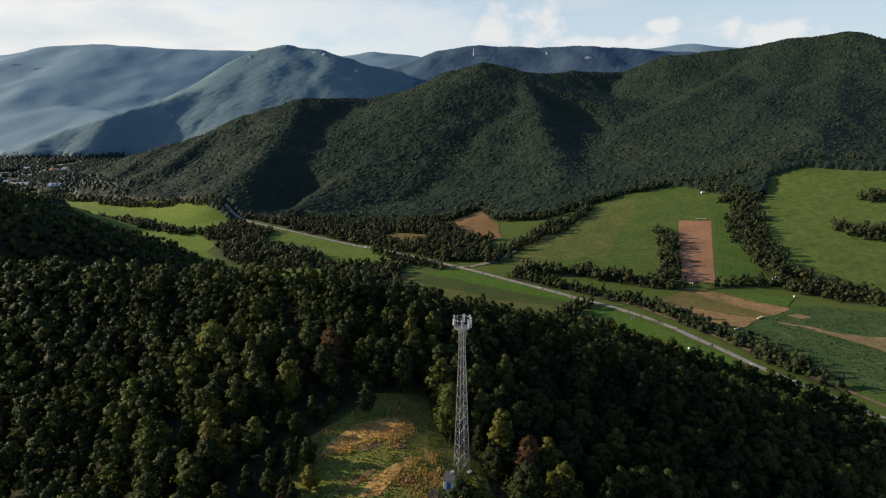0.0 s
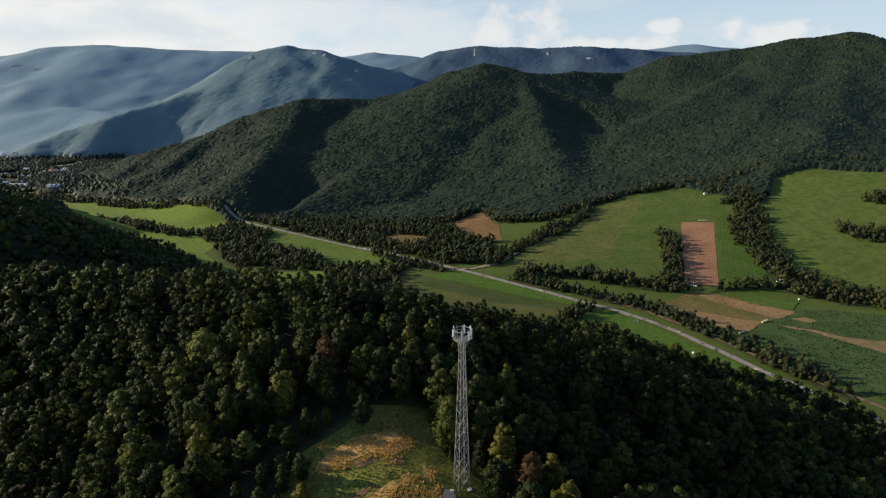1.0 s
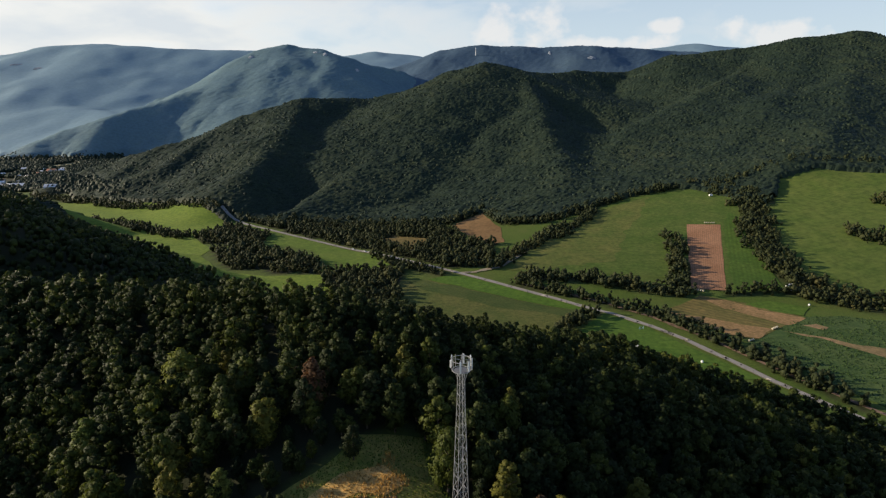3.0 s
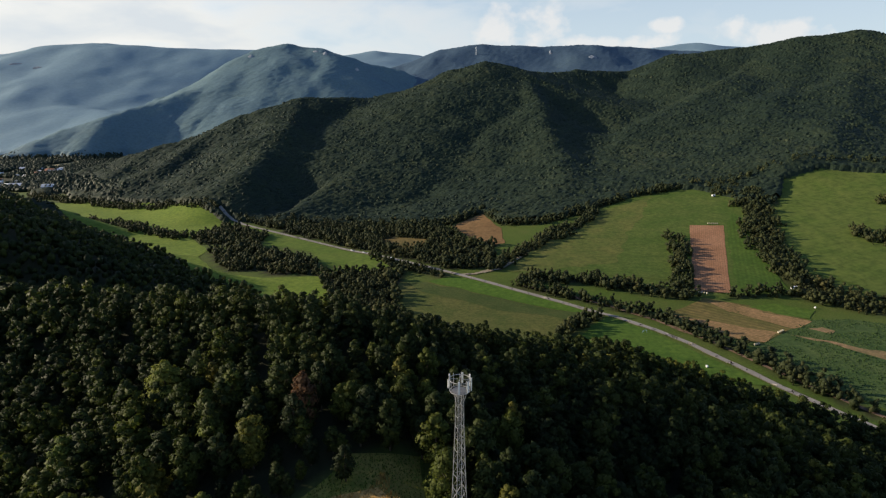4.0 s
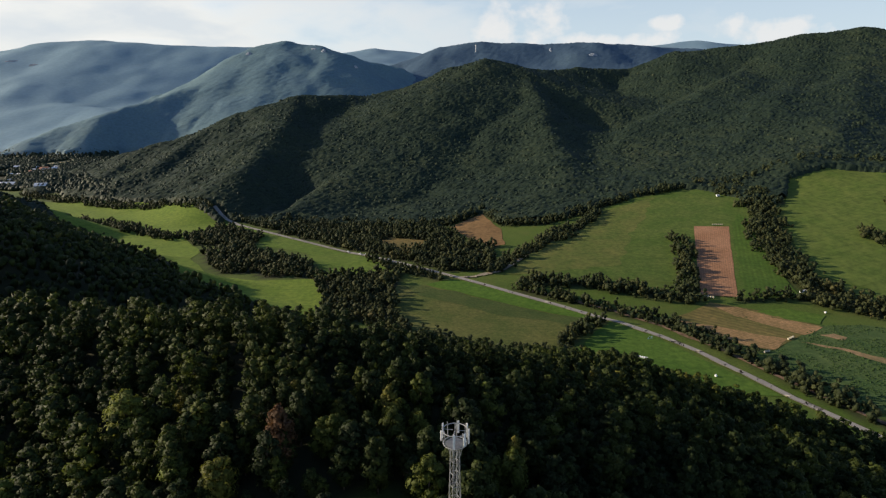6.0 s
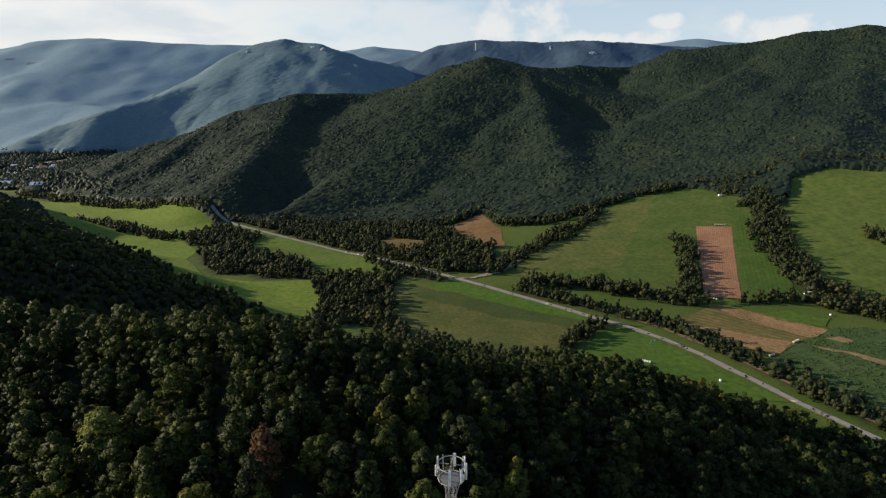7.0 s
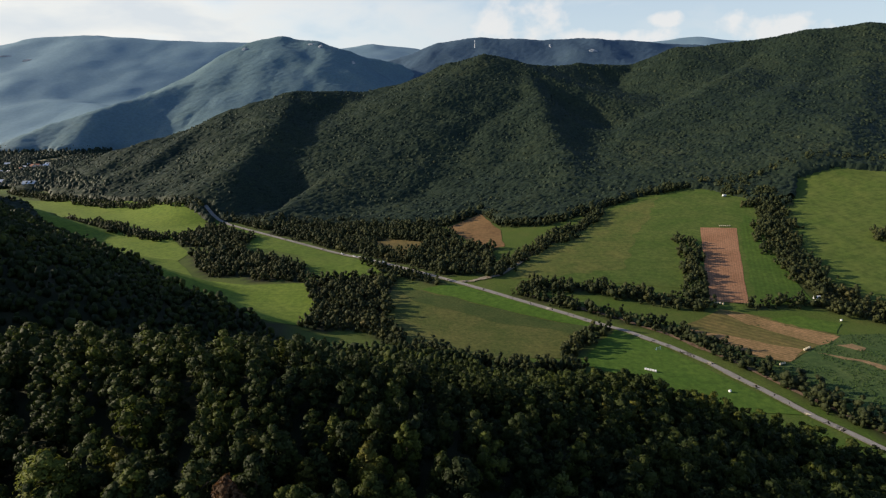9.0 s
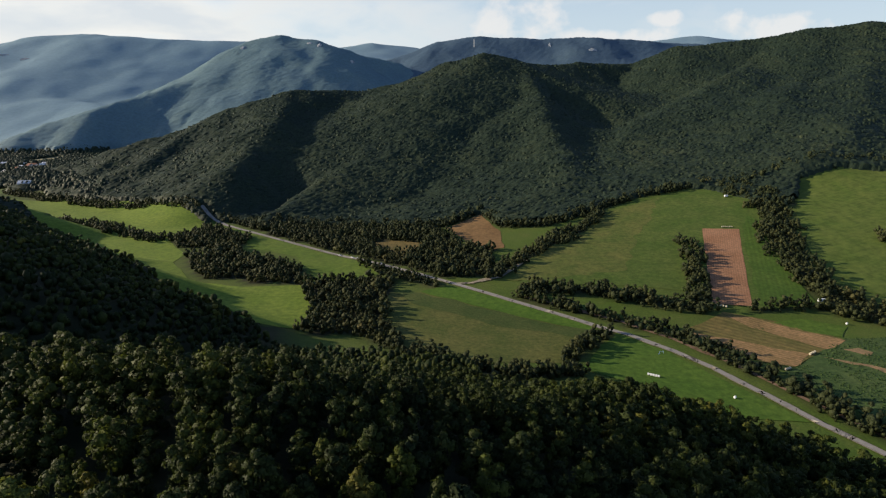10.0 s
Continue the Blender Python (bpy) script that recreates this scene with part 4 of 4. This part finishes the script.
def build_grass():
    """Tufts of grass in the clearing, golden where the dry stand is."""
    rng = np.random.default_rng(71)
    x, y = scatter(rng, -40, 12, 92, 152, 0.62, lambda x, y: inside(x, y, CLEARING))
    dry = smooth_noise(x, y, 6.0, 41) > 0.62
    for outline in DRY_GRASS:
        dry |= inside(x, y, outline)

    z, n = lie(x, y), len(x)
    tall = np.where(dry, rng.uniform(0.5, 1.0, n), rng.uniform(0.2, 0.5, n)) * (0.8 + 0.4 * smooth_noise(x, y, 3.0, 43))
    verts, faces = [], []
    for k in range(3):
        a, wide = rng.uniform(0, 6.283, n), rng.uniform(0.12, 0.26, n)
        cx, cy = np.cos(a) * wide, np.sin(a) * wide
        lean_x, lean_y = rng.uniform(-0.3, 0.3, n) * tall + cy, rng.uniform(-0.3, 0.3, n) * tall - cx
        base = 3 * k * n
        verts += [np.stack([x - cx, y - cy, z], -1), np.stack([x + cx, y + cy, z], -1), np.stack([x + lean_x, y + lean_y, z + 0.15 + tall], -1)]
        i = np.arange(n)
        faces.append(np.stack([base + i, base + n + i, base + 2 * n + i], -1))
    tint = np.clip(np.where(dry, 0.78, 0.2) + rng.uniform(-0.2, 0.2, n), 0, 1)
    me = raw_mesh("grass", np.concatenate(verts), np.concatenate(faces), BLADES, np.tile(tint, 9))
    tagged(new("grass", me), "tufts of green and golden grass in the clearing", "grass", kind="stuff")


build_grass()


# ---- the mast ----
def bar(bm, a, b, r, sides=6):
    """A round bar from a to b."""
    a, b = Vector(a), Vector(b)
    turn = (b - a).to_track_quat("Z", "Y").to_matrix().to_4x4()
    bmesh.ops.create_cone(bm, cap_ends=True, segments=sides, radius1=r, radius2=r, depth=(b - a).length, matrix=Matrix.Translation((a + b) / 2) @ turn)


def block(bm, centre, size, turn=None):
    m = Matrix.Translation(centre) @ (turn or Matrix()) @ Matrix.Diagonal((*size, 1))
    return bmesh.ops.create_cube(bm, size=1.0, matrix=m)["verts"]


def one_bar(name, a, b, r, parent, material=STEEL, sides=6):
    bm = bmesh.new()
    bar(bm, a, b, r, sides)
    return part(name, bm, material, parent)


def build_mast(x, y):
    top = 36.2
    mast = new("lattice_mast")
    mast.matrix_basis = pose(x, y, float(lie(x, y)) - 0.4, 0, 0, 24)
    tagged(mast, "tall grey steel lattice mast with antennas round its head", "mast")

    def leg(k, z):
        half = 1.40 - 0.91 * min(z / 33.0, 1.0)
        return Vector((half * (-1, 1, 1, -1)[k], half * (-1, -1, 1, 1)[k], z))

    bm = bmesh.new()
    for k in range(4):
        block(bm, leg(k, 0.0) + Vector((0, 0, 0.0)), (0.9, 0.9, 0.9))
    part("footing", bm, CONCRETE, mast)
    levels = [0.3]
    while levels[-1] < top - 1.0:
        levels.append(min(levels[-1] + 3.7 - 0.055 * levels[-1], top))
    levels[-1] = top
    for k in range(4):
        bm = bmesh.new()
        for a, b in ((0.2, 30.0), (30.0, top)):
            bar(bm, leg(k, a), leg(k, b), 0.072, 8)
        part("leg", bm, STEEL, mast)
    for n, (a, b) in enumerate(zip(levels, levels[1:])):
        for k in range(4):
            q = (k + 1) % 4
            one_bar("brace", leg(k, a), leg(q, b), 0.030, mast)
            one_bar("brace", leg(q, a), leg(k, b), 0.035, mast) if n < 5 else None
            one_bar("strut", leg(k, b), leg(q, b), 0.035, mast)
    # the ladder inside
    bm = bmesh.new()
    for s in (-0.2, 0.2):
        bar(bm, (s, -0.35, 0.5), (s, -0.35, top), 0.022, 5)
    for k in range(90):
        bar(bm, (-0.2, -0.35, 0.7 + 0.4 * k), (0.2, -0.35, 0.7 + 0.4 * k), 0.015, 4)
    part("ladder", bm, STEEL, mast)
    # the head: a deck, rings of pipe and the antennas on them
    for z, r in ((top + 0.1, 1.72), (top + 2.2, 1.85)):
        bm = bmesh.new()
        for k in range(16):
            a, b = k * math.pi / 8, (k + 1) * math.pi / 8
            bar(bm, (r * math.cos(a), r * math.sin(a), z), (r * math.cos(b), r * math.sin(b), z), 0.07)
        part("ring", bm, STEEL, mast)
    bm = bmesh.new()
    bmesh.ops.create_cone(bm, cap_ends=True, segments=16, radius1=1.4, radius2=1.45, depth=0.1, matrix=Matrix.Translation((0, 0, top + 0.0)))
    bmesh.ops.bevel(bm, geom=bm.edges[:], offset=0.02, segments=1, affect="EDGES")
    part("deck", bm, GRATING, mast, "grey grating deck")
    for k in range(4):
        one_bar("bracket", leg(k, top - 2.2), leg(k, top) * 1.0 + Vector((leg(k, top).x * 0.9, leg(k, top).y * 0.9, 0)), 0.06, mast)
    for k in range(8):
        a = k * math.pi / 4 + 0.2
        way = Vector((math.cos(a), math.sin(a), 0))
        one_bar("post", way * 1.75 + Vector((0, 0, top)), way * 1.87 + Vector((0, 0, top + 2.6)), 0.06, mast)
        if k % 2:
            one_bar("rail", way * 0.3 + Vector((0, 0, top + 2.2)), way * 1.85 + Vector((0, 0, top + 2.2)), 0.05, mast)
    for k, (a, tall) in enumerate(((0.1, 2.3), (0.9, 2.0), (2.2, 2.4), (2.9, 1.6), (4.2, 2.3), (5.0, 2.0), (5.6, 2.4))):
        bm = bmesh.new()
        block(bm, (0, 0, 0), (0.16, 0.32, tall))
        bmesh.ops.bevel(bm, geom=bm.edges[:], offset=0.04, segments=2, affect="EDGES")
        bmesh.ops.transform(bm, matrix=Matrix.Translation((2.05 * math.cos(a), 2.05 * math.sin(a), top + 1.5)) @ Matrix.Rotation(a, 4, "Z"), verts=bm.verts[:])
        part("antenna", bm, ANTENNA, mast, "pale upright antenna panel")
    bm = bmesh.new()
    bmesh.ops.create_cone(bm, cap_ends=True, segments=18, radius1=0.32, radius2=0.30, depth=0.3, matrix=pose(0.9, -1.3, top + 1.0, 80, 0, 30))
    bmesh.ops.bevel(bm, geom=bm.edges[:], offset=0.03, segments=1, affect="EDGES")
    part("dish", bm, ANTENNA, mast, "small round white dish")
    one_bar("rod", (0, 0, top), (0, 0, top + 3.2), 0.05, mast)


build_mast(4.2, 120.0)


def build_hut(x, y):
    hut = new("equipment_hut")
    hut.matrix_basis = pose(x, y, float(lie(x, y)) - 0.1, 0, 0, -12)
    tagged(hut, "small white hut with dark roof and blue door beside the mast", "hut")
    bm = bmesh.new()
    block(bm, (0, 0, 1.25), (2.3, 3.2, 2.5))
    bmesh.ops.bevel(bm, geom=bm.edges[:], offset=0.03, segments=1, affect="EDGES")
    part("wall", bm, WHITE, hut)
    bm = bmesh.new()
    block(bm, (0, 0, 2.58), (2.7, 3.7, 0.18))
    bmesh.ops.bevel(bm, geom=bm.edges[:], offset=0.04, segments=1, affect="EDGES")
    part("roof", bm, DARK, hut, "dark flat roof")
    bm = bmesh.new()
    block(bm, (0.05, -1.62, 1.05), (0.95, 0.06, 2.0))
    part("door", bm, BLUE, hut, "blue metal door")
    bm = bmesh.new()
    block(bm, (0.45, 1.0, 2.95), (0.8, 0.7, 0.6))
    bmesh.ops.bevel(bm, geom=bm.edges[:], offset=0.05, segments=1, affect="EDGES")
    part("vent", bm, CONCRETE, hut, "grey roof vent box")
    bm = bmesh.new()
    block(bm, (0.05, -2.1, 0.1), (1.4, 0.9, 0.2))
    part("step", bm, CONCRETE, hut)


build_hut(1.3, 113.6)


# ---- things in the valley ----
def house(x, y, wide, deep, tall, turn, wall_material, roof_material, label):
    """A house with a gabled roof, a chimney, windows and a door."""
    thing = new("house")
    thing.matrix_basis = pose(x, y, float(lie(x, y)) - 0.3, 0, 0, turn)
    tagged(thing, label, "house", "village houses")
    bm = bmesh.new()
    block(bm, (0, 0, tall / 2), (wide, deep, tall))
    for s in (-1, 1):
        gable = [bm.verts.new((s * wide / 2, -deep / 2, tall)), bm.verts.new((s * wide / 2, deep / 2, tall)), bm.verts.new((s * wide / 2, 0, tall + deep * 0.38))]
        bm.faces.new(gable)
    part("wall", bm, wall_material, thing)
    bm = bmesh.new()
    rise = deep * 0.38
    for s in (-1, 1):
        a = math.atan2(rise, deep / 2)
        length = math.hypot(rise, deep / 2) + 0.5
        block(bm, (0, s * (deep / 4 + 0.15), tall + rise / 2), (wide + 0.9, length, 0.22), Matrix.Rotation(-s * a, 4, "X"))
    roof = part("roof", bm, roof_material, thing)
    bm = bmesh.new()
    block(bm, (wide * 0.2, deep * 0.12, tall + rise), (0.6, 0.6, 1.6))
    part("chimney", bm, CONCRETE, roof)
    for k in range(3):
        bm = bmesh.new()
        block(bm, (wide * (k - 1) * 0.3, -deep / 2 - 0.02, tall * 0.55), (1.2, 0.08, 1.3))
        part("window", bm, GLASS, thing)
    bm = bmesh.new()
    block(bm, (wide * 0.15, -deep / 2 - 0.03, 1.0), (1.0, 0.1, 2.0))
    part("door", bm, DARK, thing)
    return thing


def build_village():
    rng = random.Random(4)
    n = 0
    while n < 46:
        x, y = rng.uniform(-1190, -920), rng.uniform(1265, 1640)
        if not inside(np.array([x]), np.array([y]), VILLAGE)[0]:
            continue
        n += 1
        pale = rng.random() < 0.6
        house(x, y, rng.uniform(9, 14), rng.uniform(7, 9), rng.uniform(3.2, 5.5), rng.uniform(-30, 30), RENDER, SHEET if pale else TILES,
              "pale rendered village house with a light metal roof" if pale else "pale rendered village house with a red tiled roof")
    for x, y, wide, deep in ((-930, 1275, 26, 13), (-985, 1285, 20, 10), (-783, 1164, 22, 12)):
        house(x, y, wide, deep, 5.5, 8, WHITE, SHEET, "long white hall with a bright metal roof by the village")


def bale(x, y, turn, material, label, category="bale", radius=0.75, width=1.25, group="bales"):
    """A round bale, lying on its side."""
    bm = bmesh.new()
    bmesh.ops.create_cone(bm, cap_ends=True, segments=20, radius1=radius, radius2=radius, depth=width, matrix=pose(0, 0, radius, 0, 90, 0))
    bmesh.ops.bevel(bm, geom=[e for e in bm.edges if e.calc_length() < radius], offset=0.09, segments=2, affect="EDGES")
    ob = part("bale", bm, material)
    ob.matrix_basis = pose(x, y, float(lie(x, y)) + 0.35, 0, 0, turn)
    return tagged(ob, label, category, group)


def build_bales():
    for k in range(4):
        bale(234 + 1.9 * k, 532.5 - 1.0 * k, 20, STRAW, "round straw bale at the end of the ploughed strip", group="bales by the hedge")
    for k in range(6):
        bale(318 + 2.0 * k, 711.8 - 0.45 * k, -10, STRAW, "round straw bale along the top of the ploughed strip", group="bales along the strip")
    for k in range(4):
        bale(258 + 1.8 * k, 445.5 + 1.2 * k, 35, STRAW, "round pale bale at the edge of the stubble", group="bales by the stubble")
    for k in range(3):
        bale(228 + 1.8 * k, 422.5 + 0.8 * k, 35, STRAW, "round straw bale beside the bushes", group="bales by the bushes")
    for k in range(5):
        bale(136.2 + 1.35 * k, 415.5 - 0.75 * k, 61 - 90, SHEET, "white plastic-wrapped silage bale on the grass", group="row of wrapped bales")
    bale(177, 386, 30, SHEET, "white plastic-wrapped bale at the wood's edge", group="row of wrapped bales")
    bale(117, 479, 30, SHEET, "white plastic-wrapped bale beside the bush", group="row of wrapped bales")
    bale(320, 500, 30, SHEET, "white plastic-wrapped bale near the hedge", group="row of wrapped bales")


def caravan(x, y, turn, length, label):
    """A white trailer with windows and wheels."""
    thing = new("caravan")
    thing.matrix_basis = pose(x, y, float(lie(x, y)) + 0.3, 0, 0, turn)
    tagged(thing, label, "caravan")
    bm = bmesh.new()
    block(bm, (0, 0, 1.65), (length, 2.3, 2.3))
    bmesh.ops.bevel(bm, geom=bm.edges[:], offset=0.25, segments=3, affect="EDGES")
    part("body", bm, SHEET, thing)
    for k in (-1, 1):
        bm = bmesh.new()
        block(bm, (k * length * 0.25, -1.16, 1.9), (1.0, 0.06, 0.7))
        part("window", bm, GLASS, thing)
        for s in (-1, 1):
            bm = bmesh.new()
            bmesh.ops.create_cone(bm, cap_ends=True, segments=14, radius1=0.34, radius2=0.34, depth=0.2, matrix=pose(k * length * 0.2, s * 1.0, 0.34, 90, 0, 0))
            part("wheel", bm, RUBBER, thing)


def car(x, y, turn, label):
    thing = new("car")
    thing.matrix_basis = pose(x, y, float(lie(x, y)) + 0.76, 0, 0, turn)
    tagged(thing, label, "car", "cars on the road")
    bm = bmesh.new()
    block(bm, (0, 0, 0.62), (4.4, 1.75, 0.62))
    bmesh.ops.bevel(bm, geom=bm.edges[:], offset=0.16, segments=3, affect="EDGES")
    part("body", bm, SHEET, thing)
    bm = bmesh.new()
    top = block(bm, (-0.2, 0, 1.15), (2.5, 1.55, 0.55))
    for v in top:
        if v.co.z > 1.2:
            v.co.x = -0.2 + (v.co.x + 0.2) * 0.68
            v.co.y *= 0.85
    bmesh.ops.bevel(bm, geom=bm.edges[:], offset=0.08, segments=2, affect="EDGES")
    part("window", bm, GLASS, thing, "dark glass")
    bm = bmesh.new()
    block(bm, (-0.2, 0, 1.44), (1.6, 1.25, 0.06))
    bmesh.ops.bevel(bm, geom=bm.edges[:], offset=0.02, segments=1, affect="EDGES")
    part("roof", bm, SHEET, thing)
    for k in (-1, 1):
        for s in (-1, 1):
            bm = bmesh.new()
            bmesh.ops.create_cone(bm, cap_ends=True, segments=16, radius1=0.32, radius2=0.32, depth=0.22, matrix=pose(k * 1.35, s * 0.8, 0.32, 90, 0, 0))
            part("wheel", bm, RUBBER, thing)


def build_goal(x, y, turn):
    """A small goal: two uprights, a crossbar and slanting stays behind."""
    thing = new("goal")
    thing.matrix_basis = pose(x, y, float(lie(x, y)) + 0.3, 0, 0, turn)
    tagged(thing, "pale blue steel goal frame on the short grass", "goal")
    for s in (-1.8, 1.8):
        one_bar("upright", (s, 0, 0), (s, 0, 2.2), 0.09, thing, BLUE_PALE, 8)
        one_bar("stay", (s, 1.2, 0), (s, 0, 2.2), 0.05, thing, BLUE_PALE, 6)
    one_bar("crossbar", (-1.85, 0, 2.2), (1.85, 0, 2.2), 0.09, thing, BLUE_PALE, 8)
    one_bar("ground_bar", (-1.8, 1.2, 0.05), (1.8, 1.2, 0.05), 0.05, thing, BLUE_PALE, 6)


def build_far_mast(x, y):
    thing = new("far_mast")
    thing.matrix_basis = pose(x, y, float(lie(x, y)), 0, 0, 0)
    tagged(thing, "thin pale mast on the distant plateau", "mast")
    bm = bmesh.new()
    bmesh.ops.create_cone(bm, cap_ends=True, segments=8, radius1=2.2, radius2=1.0, depth=46, matrix=Matrix.Translation((0, 0, 22)))
    part("pole", bm, ANTENNA, thing)
    bm = bmesh.new()
    bmesh.ops.create_cone(bm, cap_ends=True, segments=8, radius1=2.2, radius2=2.2, depth=5, matrix=Matrix.Translation((0, 0, 40)))
    part("head", bm, ANTENNA, thing)


build_village()
build_goal(155.8, 446.8, 25)
build_bales()
caravan(323, 537, 10, 6.5, "white caravan parked at the foot of the tree line")
caravan(319, 529, -20, 3.6, "small white trailer beside the caravan")
caravan(366, 808, 15, 5.0, "white hut on wheels below the forest edge")
for place, turn in (((-110, 697.5), -41), ((-94, 684.5), -41), ((-87, 679), -41), ((-60, 657.5), -41)):
    car(*place, turn, "white car driving on the valley road")
build_far_mast(158, 3055)


def rock_face(x, y, wide, tall, seed):
    """A bare pale crag that stands out of the forest."""
    rng = np.random.default_rng(seed)
    bm = bmesh.new()
    bmesh.ops.create_icosphere(bm, subdivisions=3, radius=1.0)
    for v in bm.verts:
        rough = 1 + 0.22 * noise.noise(v.co * 2.3 + Vector((seed, 0, 0))) + 0.12 * noise.noise(v.co * 6.0 + Vector((0, seed, 0))) + rng.uniform(-0.04, 0.04)
        v.co = Vector((v.co.x * wide / 2, v.co.y * 9, v.co.z * tall / 2)) * rough
    ob = part("crag", bm, ROCK)
    ob.matrix_basis = pose(x, y, float(lie(x, y)) + 6, -42, 0, rng.uniform(-25, 25))
    return tagged(ob, "pale bare limestone crag on the far mountain", "rock", "crags")


for k, (x, y, wide, tall) in enumerate(((-838, 2655, 26, 34), (-572, 2718, 40, 20), (-525, 2694, 22, 36), (-376, 2632, 18, 30), (531, 3076, 16, 46), (724, 2996, 50, 30), (-2101, 2994, 80, 30), (-1966, 2954, 60, 30))):
    rock_face(x, y, wide, tall, k + 1)
